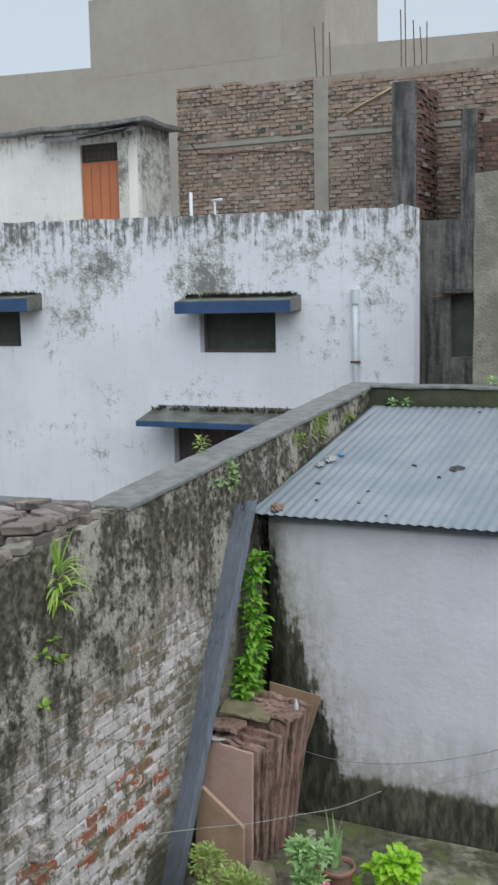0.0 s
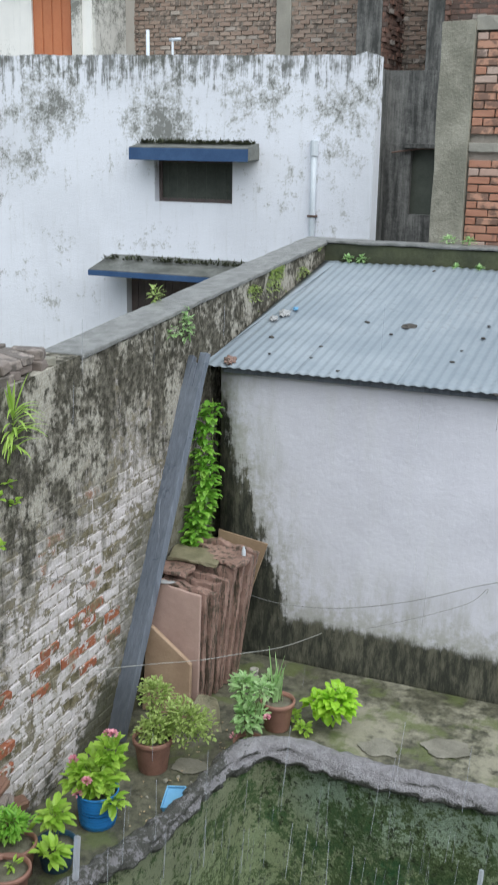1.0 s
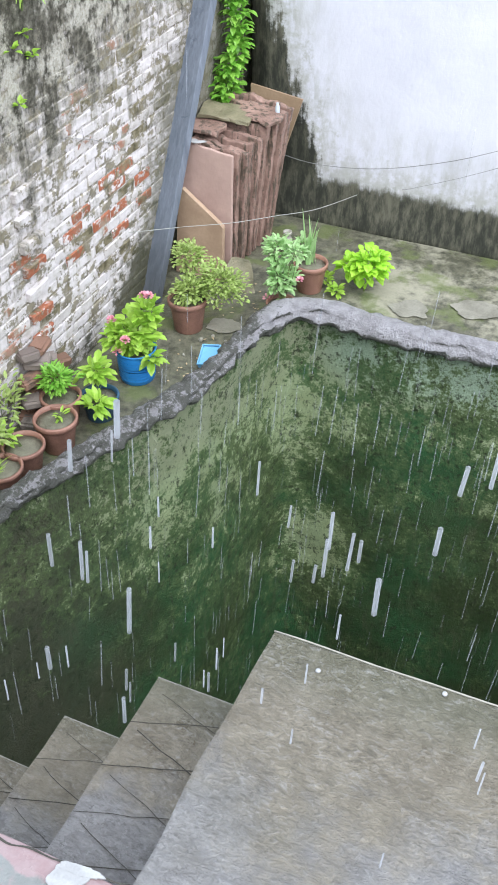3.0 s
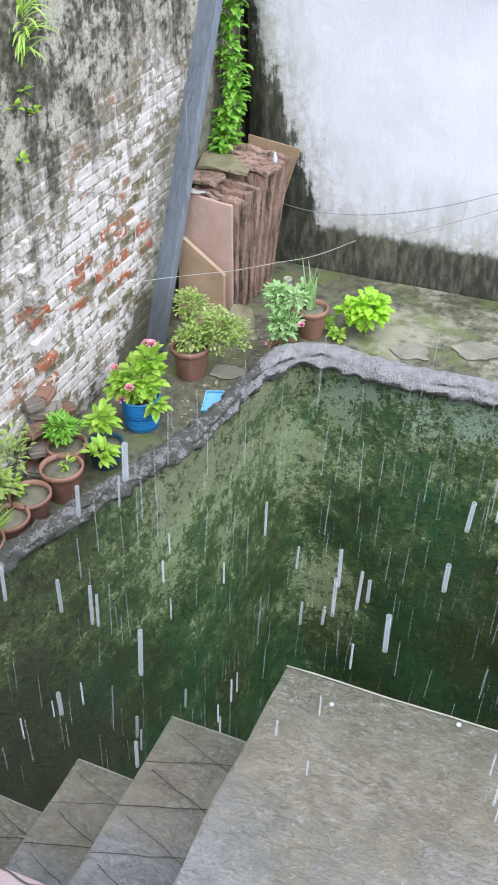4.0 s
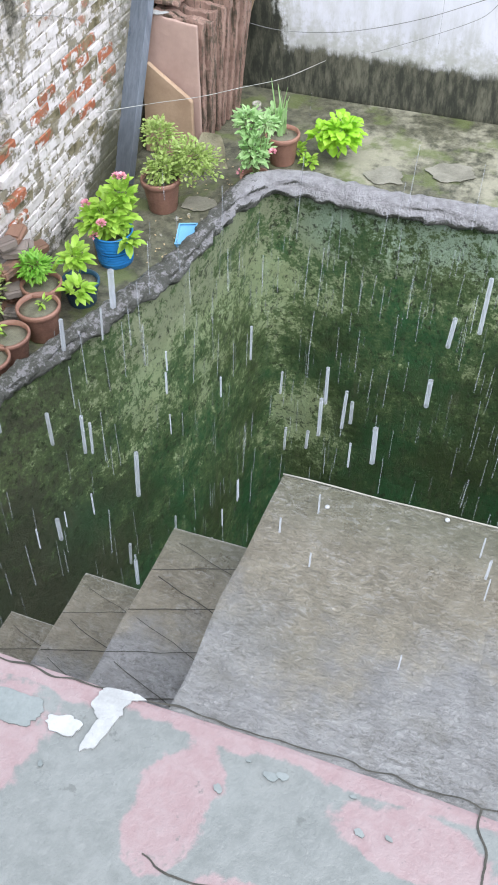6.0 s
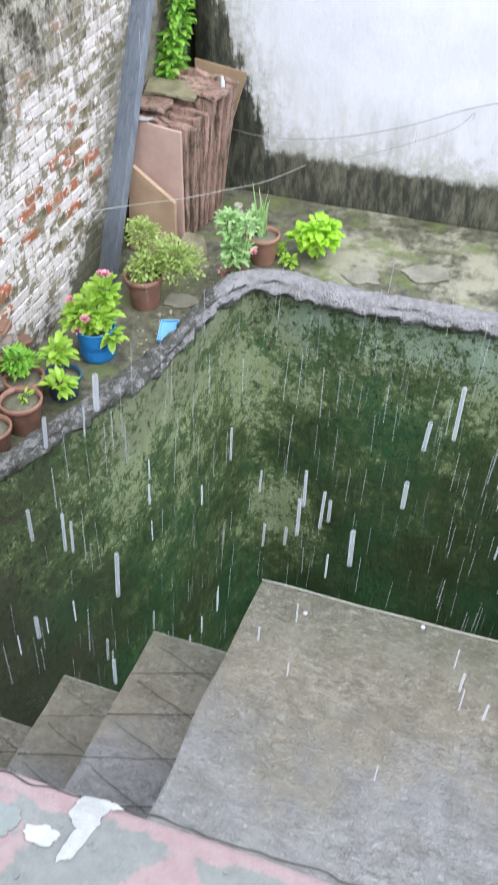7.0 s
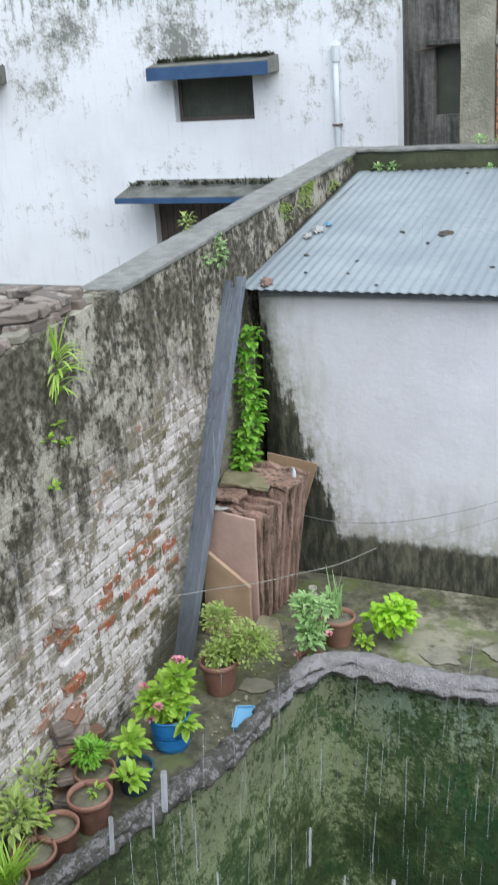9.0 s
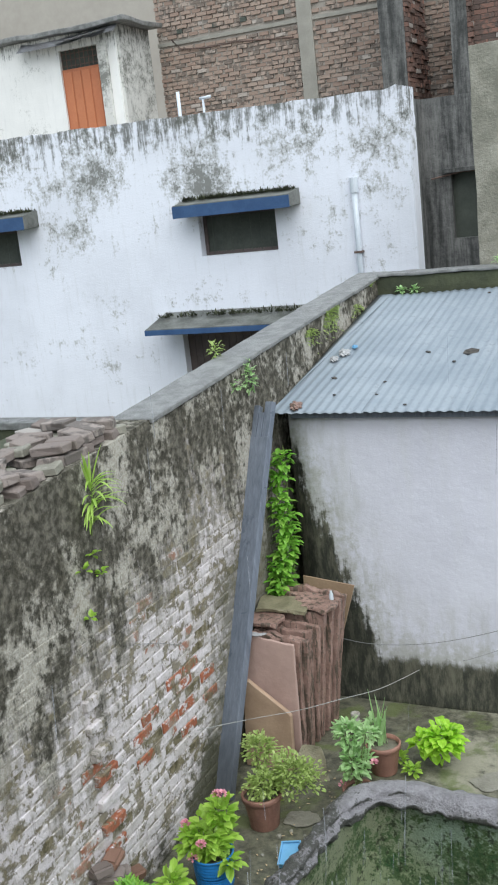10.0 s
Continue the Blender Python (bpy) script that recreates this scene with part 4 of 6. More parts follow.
for n in range(8):
    bm = bmesh.new()
    x0, wide, pitch = -3.56 + 0.80 * n, 0.84, 0.085
    nx, ny = int(wide / pitch * 8), 30
    rows = []
    for i in range(nx + 1):
        x = wide * i / nx
        col = []
        for j in range(ny + 1):
            f = j / ny
            y, z = EAVE[0] + (BACK[0] - EAVE[0]) * f, EAVE[1] + (BACK[1] - EAVE[1]) * f
            z += 0.0055 * math.cos(2 * math.pi * (x0 + x) / pitch) + 0.0025 * (n % 2) + 0.010 * noise.noise(Vector(((x0 + x) * 1.1, y * 1.1, 0)))
            y += (0.010 * noise.noise(Vector(((x0 + x) * 9, 0, 0))) if j == 0 else 0)
            lean = 0.16 * f * (1 if n == 0 and i == 0 else 0)
            col.append(bm.verts.new((x0 + x + lean + 3.45, y - 7.8, z)))
        rows.append(col)
    for a, b in zip(rows, rows[1:]):
        for j in range(ny):
            bm.faces.new((a[j], a[j + 1], b[j + 1], b[j]))
    sheet = part("roof_sheet", bm, M_ROOF, shed, "corrugated galvanised sheet", True)
    solid = sheet.modifiers.new("gauge", "SOLIDIFY")
    solid.thickness, solid.offset = 0.002, -1
bm = bmesh.new()
box(bm, 0.05, 6.3, -0.07, -0.02, 2.51, 2.555, 0.004)
part("purlin", bm, M_BEAM, shed)

bm = bmesh.new()
box(bm, -3.6, 3.0, 10.8, 11.06, -0.05, 3.30)
bmesh.ops.subdivide_edges(bm, edges=[e for e in bm.edges if e.calc_length() > 1.0], cuts=40, use_grid_fill=True)
for v in bm.verts:
    if v.co.z > 3.2:
        v.co.z += 0.02 * noise.noise(v.co * 4) + 0.03
tagged(part("wall_north", bm, M_MOSSWALL, None, "moss-blackened parapet wall behind the shed roof"), category="wall", kind="structure")
bm = bmesh.new()
box(bm, -3.57, 3.0, 10.77, 11.09, 0, 0.03, 0.01)
bmesh.ops.subdivide_edges(bm, edges=[e for e in bm.edges if e.calc_length() > 1.0], cuts=40, use_grid_fill=True)
for v in bm.verts:
    v.co.z += 3.335 + 0.012 * noise.noise(v.co * 4)
tagged(part("trim_north", bm, M_COPING, None, "wet grey coping along the parapet"), category="coping", kind="structure")

# ---- neighbour's white house ----
FY = 14.0
house = thing("white_house", pose(-4.02, FY, 0), "white two-storey house with black rain stains", "house")
OX = 4.02
holes = [(-7.31 + OX, -6.07 + OX, 3.53, 4.14), (-11.9 + OX, -10.6 + OX, 3.62, 4.2), (-7.8 + OX, -5.2 + OX, 0.0, 2.45)]
bm = bmesh.new()
holed_wall(bm, -14.0, 0, -0.05, 5.1, 0, 0.3, holes)
part("wall", bm, M_FACADE, house, "stained white facade")
bm = bmesh.new()
xs = np.linspace(-14.0, 0, 180)
prev = None
for x in xs:
    top = 5.50 - x * 0.0165 + 0.022 * noise.noise(Vector((x * 2.2, 0, 0))) + 0.016 * noise.noise(Vector((x * 9, 1, 0))) + (0.06 * max(0, 1 - abs(x + 0.16) / 0.14))
    row = [bm.verts.new((x, y, z)) for y, z in ((0, 5.1), (0.3, 5.1), (0.3, top), (0, top))]
    if prev:
        for j in range(4):
            bm.faces.new((prev[j], prev[(j + 1) % 4], row[(j + 1) % 4], row[j]))
    else:
        bm.faces.new(row)
    prev = row
bm.faces.new(prev[::-1])
part("parapet", bm, M_FACADE, house, "uneven stained parapet")
bm = bmesh.new()
box(bm, -14.0, -0.3, 0.3, 5.0, 4.7, 4.85)
part("roof", bm, M_CONCRETE, house)
bm = bmesh.new()
box(bm, -0.28, 0.0, 0.302, 5.0, -0.05, 5.35)
part("side_wall", bm, M_DARKWALL, house, "rain-blackened side wall")


def house_window(x0, x1, z0, z1):
    bm = bmesh.new()
    for a in ((x0, x0 + 0.05, z0, z1), (x1 - 0.05, x1, z0, z1), (x0 + 0.05, x1 - 0.05, z1 - 0.05, z1), (x0 + 0.05, x1 - 0.05, z0, z0 + 0.05)):
        box(bm, a[0], a[1], 0.15, 0.2, a[2], a[3], 0.004)
    win = part("window", bm, M_SHUTTER, house, "dark recessed window")
    bm = bmesh.new()
    box(bm, x0 + 0.05, x1 - 0.05, 0.18, 0.195, z0 + 0.05, z1 - 0.05)
    part("pane", bm, M_DARK, win, "dark pane")
    for k in range(1, 8):
        bm = bmesh.new()
        xx = x0 + (x1 - x0) * k / 8
        tube(bm, [(xx, 0.13, z0 + 0.02), (xx, 0.13, z1 - 0.02)], 0.006)
        part("bar", bm, M_DARK, win)


def hood(x0, x1, z0, z1, deep, rise):
    """A sloping concrete sun hood with a blue painted edge and moss on top."""
    bm = bmesh.new()
    vs = [bm.verts.new(p) for p in ((x0, -deep, z0), (x1, -deep, z0), (x1, 0, z0 + 0.02), (x0, 0, z0 + 0.02), (x0, -deep, z1), (x1, -deep, z1), (x1 + 0.0, 0, z1 + rise), (x0, 0, z1 + rise))]
    for f in ((0, 3, 2, 1), (4, 5, 6, 7), (0, 1, 5, 4), (1, 2, 6, 5), (2, 3, 7, 6), (3, 0, 4, 7)):
        bm.faces.new([vs[k] for k in f])
    bmesh.ops.subdivide_edges(bm, edges=bm.edges[:], cuts=12, use_grid_fill=True)
    rough_up(bm, 0.008, 6)
    ob = part("window_hood", bm, M_HOOD, house, "mossy concrete hood")
    bm = bmesh.new()
    box(bm, x0 - 0.004, x1 + 0.004, -deep - 0.012, -deep - 0.002, z0 - 0.01, z1 - 0.012, 0.002)
    part("fascia", bm, M_BLUE, ob, "blue painted edge")
    bm = bmesh.new()
    r = random.Random(int(x0 * 100))
    for _ in range(150):
        x = r.uniform(x0 + 0.05, x1 - 0.05)
        for _ in range(6):
            blade(bm, (x + r.uniform(-0.05, 0.05), -r.uniform(0.0, deep * 0.5), z1 + rise * 0.7), (r.uniform(-1, 1), r.uniform(-1, 0.2), r.uniform(0.5, 1.2)), r.uniform(0.03, 0.10), 0.022, 0.8, 2)
    tagged(part("moss", bm, M_MOSSWALL, ob, "dark moss tufts"), kind="stuff")


for h in holes[:2]:
    house_window(*h)
hood(-7.5 + OX, -5.67 + OX, 4.13, 4.30, 0.4, 0.07)
hood(-12.2 + OX, -10.15 + OX, 4.20, 4.40, 0.4, 0.07)
hood(-8.04 + OX, -4.6 + OX, 2.49, 2.57, 0.7, 0.16)
bm = bmesh.new()
box(bm, holes[2][0], holes[2][1], 0.175, 0.2, 0, 2.45)
shutter = part("shutter", bm, M_SHUTTER, house, "brown slatted shutter door")
for k in range(22):
    bm = bmesh.new()
    x = holes[2][0] + (holes[2][1] - holes[2][0]) * k / 22
    box(bm, x + 0.003, x + (holes[2][1] - holes[2][0]) / 22 - 0.003, 0.15, 0.17, 0, 2.45, 0.004)
    part("slat", bm, M_SHUTTER, shutter)
bm = bmesh.new()
tube(bm, [(-0.82, -0.05, z) for z in (1.4, 2.4, 3.4, 4.3)], 0.04, 12)
pipe = part("downpipe", bm, M_PIPE, house, "grey plastic downpipe", True)
bm = bmesh.new()
tube(bm, [(-0.82, -0.05, 4.22), (-0.82, -0.05, 4.42)], 0.055, 12)
part("collar", bm, M_PIPE, pipe)
for z in (2.2, 3.4):
    bm = bmesh.new()
    box(bm, -0.88, -0.76, -0.096, 0.001, z, z + 0.03, 0.004)
    part("bracket", bm, M_STEEL, pipe)

# low wall on the neighbour's plot
bm = bmesh.new()
box(bm, -14, -4.9, 9.0, 9.2, -0.05, 2.12)
low = tagged(part("wall_neighbour", bm, M_MOSSWALL, None, "dark low brick wall on the next plot"), category="wall", kind="structure")
bm = bmesh.new()
box(bm, -14, -4.9, 8.96, 9.24, 2.12, 2.2, 0.01)
part("coping", bm, M_COPING, low)

# rain-black wall between the houses
gap = thing("rear_house", pose(-3.3, 14.6, 0), "rain-blackened plaster house between the white and the brick house", "house")
bm = bmesh.new()
holed_wall(bm, -0.72, 3.3, -0.05, 5.35, 0, 0.25, [(-0.36, 0.06, 3.45, 4.33)])
part("wall", bm, M_DARKWALL, gap)
bm = bmesh.new()
box(bm, -0.36, 0.06, 0.12, 0.14, 3.45, 4.33)
win = part("window", bm, M_DARK, gap, "dark narrow window")
bm = bmesh.new()
box(bm, -0.45, 0.15, -0.12, 0.0, 4.34, 4.40, 0.006)
part("lintel", bm, M_DARKWALL, win)
bm = bmesh.new()
tube(bm, [(-0.62, -0.05, 4.28), (-0.2, -0.06, 4.34), (0.3, -0.05, 4.35)], 0.012)
part("pipe", bm, M_STEEL, gap)

# ---- brick house beyond the parapet ----
BX, BY = -2.65, 11.6
bhouse = thing("brick_house", pose(BX, BY, 0), "unplastered orange brick house with a grey concrete frame", "house")
bm = bmesh.new()
box(bm, 0, 0.36, 0, 0.4, -0.05, 5.62, 0.012)
bmesh.ops.subdivide_edges(bm, edges=[e for e in bm.edges if e.calc_length() > 0.3], cuts=14, use_grid_fill=True)
rough_up(bm, 0.02, 4)
part("column", bm, M_COLUMN, bhouse, "rough concrete corner column")
bm = bmesh.new()
box(bm, 0.36, 4.4, 0.09, 0.3, -0.05, 5.5)
part("wall", bm, M_MORTAR, bhouse, "mortar core of the brick wall")
for z in (4.30, 5.52):
    bm = bmesh.new()
    box(bm, 0.36, 4.4, 0.03, 0.3, z, z + (0.09 if z < 5 else 0.14), 0.008)
    bmesh.ops.subdivide_edges(bm, edges=[e for e in bm.edges if e.calc_length() > 1.0], cuts=30, use_grid_fill=True)
    rough_up(bm, 0.012, 6)
    part("band", bm, M_CONCRETE, bhouse, "rough concrete band")

# ---- far houses ----
far = thing("far_brick_house", pose(-11.46, 21, 0), "large unplastered brick house with concrete columns", "house")
bm = bmesh.new()
box(bm, 0.02, 12.0, 0.06, 0.4, -0.05, 8.86)
part("wall", bm, M_MORTAR, far)
rows = []
for a, b, c, d, row in brick_boxes(0, 12.0, 5.0, 9.0, 0.086, 0.25):
    top = 8.99 - a * 0.045
    if d > top + rng.uniform(-0.03, 0.05) or (7.62 < d and c < 7.70) or 3.26 < (a + b) / 2 < 3.6:
        continue
    if abs(c - 7.82) < 0.045 and rng.random() < 0.06:
        continue
    sag = 0.012 * noise.noise(Vector((a * 0.8, row * 0.4, 2)))
    cut = rng.uniform(0.0, 0.035)
    rows.append((a + rng.uniform(0, 0.02), b - cut, 0.04 + rng.uniform(-0.03, 0.012), 0.3, c + sag + rng.uniform(-0.004, 0.006), d + sag - rng.uniform(0, 0.012)))
cuboids("brick", rows, M_FARBRICK, far, "weathered red brick courses")
bm = bmesh.new()
box(bm, 3.26, 3.58, 0.0, 0.3, -0.05, 8.80, 0.01)
part("column", bm, M_CONCRETE, far, "concrete column")
bm = bmesh.new()
box(bm, 0.0, 12.0, 0.022, 0.3, 7.62, 7.70, 0.008)
part("band", bm, M_CONCRETE, far, "concrete band")
# Scaffold holes drawn as dark blocks; nothing is cut into the wall.
for x in (0.5, 1.35, 2.0, 2.85, 4.55, 5.2):
    bm = bmesh.new()
    box(bm, x, x + 0.13, 0.015, 0.1, 7.83, 7.92, 0.004)
    part("putlog_hole", bm, M_DARK, far, "dark block standing in for a scaffold hole")
for x, top in ((3.25, 9.9), (3.40, 9.96), (3.56, 9.75), (5.08, 10.0), (5.17, 10.3), (5.35, 9.76), (5.50, 9.62), (5.60, 9.7), (6.92, 9.13), (7.05, 9.25)):
    bm = bmesh.new()
    tube(bm, [(x, 0.2, 8.4), (x + 0.01, 0.2, 9.0), (x + rng.uniform(-0.04, 0.04), 0.2, top)], 0.013)
    part("reinforcing_bar", bm, M_STEEL, far)


def pier(x, y, wide, deep, top, label):
    ob = thing("brick_pier", pose(x, y, 0), label, "pier", "brick piers")
    bm = bmesh.new()
    box(bm, 0.0, wide, 0.0, deep, -0.05, top, 0.012)
    part("core", bm, M_DARKWALL, ob, "rain-blackened cement face")
    rows = []
    for a, b, c, d, row in brick_boxes(0.02, deep, 5.0, top - 0.02, 0.086, 0.24):
        rows.append((wide - 0.02, wide + rng.uniform(0.02, 0.09), a, b, c, d))
    cuboids("brick", rows, M_PIERBRICK, ob, "toothed sooty brick courses")
    return ob


pier(-6.04, 19.5, 0.47, 1.3, 8.27, "tall brick pier with a dark cement face")
pier(-4.76, 19.6, 0.30, 1.1, 7.68, "short brick pier with a dark cement face")
bm = bmesh.new()
box(bm, -4.5, 2.0, 19.8, 20.1, -0.05, 7.55)
rear = tagged(part("parapet_house", bm, M_MORTAR, None, "low sooty brick house beside the piers"), category="house")
rows = [(a - 4.5, b - 4.5, 19.78 + rng.uniform(-0.01, 0.01), 19.9, c, d) for a, b, c, d, row in brick_boxes(0, 6.5, 5.2, 7.5, 0.086, 0.25)]
cuboids("brick", rows, M_PIERBRICK, rear, "sooty brick courses")

ob = thing("bamboo_pole", pose(-7.5, 21.0, 8.03), "yellow bamboo pole lashed across the far brick wall", "pole")
bm = bmesh.new()
tube(bm, [(0, 0, 0), (0.3, 0.01, 0.15), (0.62, 0.0, 0.28), (0.98, 0, 0.44)], 0.022, 8)
part("cane", bm, M_BAMBOO, ob, "", True)
bm = bmesh.new()
tube(bm, [(-11.1, 21.02, 7.73), (-10.9, 21.0, 7.52), (-10.3, 21.01, 7.46), (-9.6, 21.01, 7.47), (-8.3, 21.02, 7.36)], 0.014, 6)
tagged(part("wire", bm, M_STEEL, None, "slack cable along the far brick wall", True), category="wire")
block = thing("roof_room", pose(-11.6, 19.5, 0), "cream painted roof room with an orange door", "house")
bm = bmesh.new()
holed_wall(bm, -6.4, 0.0, -0.05, 7.98, 0, 0.2, [(-1.4, -0.46, 5.6, 7.68)])
part("wall", bm, M_BLOCK, block)
bm = bmesh.new()
box(bm, 0.0, 0.07, 0.05, 1.3, -0.05, 8.02)
part("side_wall", bm, M_BLOCKSIDE, block, "stained side wall")
bm = bmesh.new()
box(bm, -0.40, -0.2, -0.10, 0.0, -0.05, 7.72, 0.01)
part("jamb", bm, M_BLOCKSIDE, block)
bm = bmesh.new()
box(bm, -6.4, 0.4, -0.25, 1.4, 7.98, 8.08, 0.02)
bmesh.ops.subdivide_edges(bm, edges=[e for e in bm.edges if e.calc_length() > 1.0], cuts=20, use_grid_fill=True)
rough_up(bm, 0.05, 1.5)
part("roof", bm, M_COPING, block, "uneven dark roof slab")
bm = bmesh.new()
box(bm, -1.4, -0.46, 0.05, 0.1, 5.6, 7.30, 0.006)
tarp = bmesh.new()
net = [[tarp.verts.new((-2.25 + 2.42 * i / 16, -0.30 + 0.22 * j / 4, 7.74 + 0.17 * j / 4 + 0.15 * max(0.0, i / 16 - 0.45) + 0.03 * noise.noise(Vector((i * 0.5, j * 0.6, 1))))) for j in range(5)] for i in range(17)]
for p, q in zip(net, net[1:]):
    for j in range(4):
        tarp.faces.new((p[j], q[j], q[j + 1], p[j + 1]))
bmesh.ops.solidify(tarp, geom=tarp.faces[:], thickness=0.012)
part("awning", tarp, M_TARP, block, "sagging grey tarpaulin under the eave", True)
door = part("door", bm, M_DOOR, block, "orange painted door")
for k in range(4):
    bm = bmesh.new()
    box(bm, -1.36 + 0.225 * k, -1.36 + 0.225 * k + 0.19, 0.035, 0.052, 5.7, 7.24, 0.006)
    part("plank", bm, M_DOOR, door)
bm = bmesh.new()
box(bm, -1.4, -0.46, 0.1, 0.12, 7.30, 7.68)
vent = part("fanlight", bm, M_DARK, block, "barred dark fanlight")
for k in range(9):
    bm = bmesh.new()
    box(bm, -1.38 + k * 0.11, -1.365 + k * 0.11, 0.05, 0.065, 7.30, 7.68)
    part("bar", bm, M_STEEL, vent)
for k in range(3):
    bm = bmesh.new()
    box(bm, -1.4, -0.46, 0.066, 0.08, 7.36 + k * 0.12, 7.375 + k * 0.12)
    part("crossbar", bm, M_STEEL, vent)
bm = bmesh.new()
vs = []
for i in range(14):
    x = -1.25 + 1.2 * i / 13
    vs.append([bm.verts.new((x, -0.55 + 0.6 * j / 3, 7.74 + 0.10 * j / 3 + 0.1 * (i / 13) + 0.012 * math.cos(i * 2.5))) for j in range(4)])
for a, b in zip(vs, vs[1:]):
    for j in range(3):
        bm.faces.new((a[j], a[j + 1], b[j + 1], b[j]))
bmesh.ops.solidify(bm, geom=bm.faces[:], thickness=0.01)
part("awning", bm, M_TIN, block, "bent tin awning over the door")

grey = thing("grey_house", pose(-23.4, 36, 0), "tall plain grey rendered house with a tower block", "house")
bm = bmesh.new()
box(bm, -14, 22, 0, 8, -0.05, 13.2)
bmesh.ops.subdivide_edges(bm, edges=[e for e in bm.edges if e.calc_length() > 2.0], cuts=20, use_grid_fill=True)
for v in bm.verts:
    if v.co.z > 13:
        v.co.z += 0.38 - 0.034 * (v.co.x + 4) if v.co.x < 20 else -0.4
part("wall", bm, M_GREYWALL, grey)
bm = bmesh.new()
box(bm, 0, 8.1, -0.006, 6, 13.0, 15.95)
part("tower", bm, M_GREYWALL, grey, "grey rendered stair tower")
bm = bmesh.new()
box(bm, 8.1, 9.75, 0.05, 6, 13.0, 16.6)
part("tower_side", bm, M_GREYWALL, grey)


# ---- timber, stone slabs, board ----
beam = thing("timber_beam", pose(-3.52, 6.05, 0), "wet blue-grey timber beam leaning into the wall corner", "beam")
bm = bmesh.new()
axis = Vector((0.03, 1.40, 2.68))
box(bm, -0.088, 0.088, -0.035, 0.035, 0.0, axis.length - 0.26, 0.006)
z_way = axis.normalized()
x_way = Vector((1, -0.25, 0)).normalized()
x_way = (x_way - z_way * x_way.dot(z_way)).normalized()
lean = Matrix((x_way, z_way.cross(x_way), z_way)).transposed().to_4x4()
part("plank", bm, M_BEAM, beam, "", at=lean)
bm = bmesh.new()
for k, (a, b, h) in enumerate(((-0.088, -0.034, 0.0), (-0.030, 0.02, -0.06), (0.026, 0.088, 0.03))):
    box(bm, a, b, -0.03, 0.03, axis.length - 0.27, axis.length + h, 0.006)
rough_up(bm, 0.01, 9)
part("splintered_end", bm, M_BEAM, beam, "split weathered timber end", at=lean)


def slab(x0, x1, y, high, thick, lean_deg, mat_, label, seed, rough=1.0, group="stone slabs leaning in the corner"):
    bm = bmesh.new()
    box(bm, x0, x1, 0, thick, 0, high, 0.008)
    bmesh.ops.subdivide_edges(bm, edges=[e for e in bm.edges if e.calc_length() > 0.15], cuts=22, use_grid_fill=True)
    for v in bm.verts:
        edge = 1.0 if v.co.x > x1 - 0.03 or v.co.z > high - 0.03 else 0.35
        jag = noise.noise_vector(v.co * 30 + Vector((seed, 3, seed * 5))) + noise.noise_vector(v.co * 7 + Vector((0, seed, seed * 3)))
        v.co += Vector((jag.x * 0.009 * edge, jag.y * 0.0035, jag.z * 0.010 * edge)) * rough
        v.co.x -= 0.16 * max(0.0, 1 - v.co.z / high) * (v.co.x - x0) / (x1 - x0) * (y - 6.6) / 0.75
        if v.co.z > high * 0.9:
            v.co.z -= 0.05 * (v.co.x - x0) / (x1 - x0) + 0.03 * noise.noise(Vector((v.co.x * 9, seed, 0)))
    c = (x0 + x1) / 2
    return tagged(part("stone_slab", bm, mat_, None, label, at=pose(0, y, 0, -lean_deg)), category="stone slab", group=group)


slab(-3.53, -3.095, 6.61, 1.05, 0.03, 2.5, M_PINKSTONE, "sawn pink sandstone slab with a flat face", 2.0, 0.25)
r = random.Random(19)
for k in range(1, 9):
    slab(-3.53 + 0.012 * k, -3.125 + 0.024 * k + r.uniform(-0.02, 0.02), 6.62 + 0.09 * k, 0.99 + 0.022 * k + r.uniform(-0.05, 0.03), r.uniform(0.052, 0.064), 2.4 + r.uniform(-0.3, 0.3), M_SAND, "upright red sandstone slab leaning against others", k * 3.1, 0.8)
    # Dark sheets added in the gaps to paint their shade; no slabs there.
    slab(-3.53 + 0.012 * k, -3.150 + 0.024 * k, 6.685 + 0.09 * k, 0.93 + 0.022 * k + r.uniform(-0.03, 0.03), 0.018, 2.4, M_MOSSWALL, "thin dark sheet standing in for the shaded gap between slabs", k * 5.3, 0.5)
bm = bmesh.new()
pts = [(-3.54, 0.0), (-3.13, 0.0), (-3.12, 0.47), (-3.15, 0.50), (-3.46, 0.73), (-3.50, 0.70)]
vs = [bm.verts.new((x, 0, z)) for x, z in pts]
f = bm.faces.new(vs)
for g in bmesh.ops.extrude_face_region(bm, geom=[f])["geom"]:
    if isinstance(g, bmesh.types.BMVert):
        g.co.y -= 0.04
bmesh.ops.bevel(bm, geom=bm.edges[:], offset=0.006, segments=1, affect="EDGES")
bmesh.ops.triangulate(bm, faces=[f for f in bm.faces if len(f.verts) > 4])
rough_up(bm, 0.002, 14)
tagged(part("stone_slab", bm, M_TAN, None, "broken tan sandstone piece leaning on the slabs", at=pose(0, 6.565, 0, -1.0)), category="stone slab", group="stone slabs leaning in the corner")
bm = bmesh.new()
box(bm, -0.13, 0.11, 0, 0.03, 0, 0.27, 0.008)
bmesh.ops.subdivide_edges(bm, edges=[e for e in bm.edges if e.calc_length() > 0.1], cuts=9, use_grid_fill=True)
for v in bm.verts:
    v.co.x *= 1 - 0.45 * (v.co.z / 0.27) ** 3
rough_up(bm, 0.03, 7, 4.0)
tagged(part("stone_slab", bm, M_FLATSTONE, None, "low grey-tan stone slab propped on the yard floor", at=pose(-2.93, 6.42, 0, -38, 0, 20)), category="stone slab", group="stone slabs leaning in the corner")
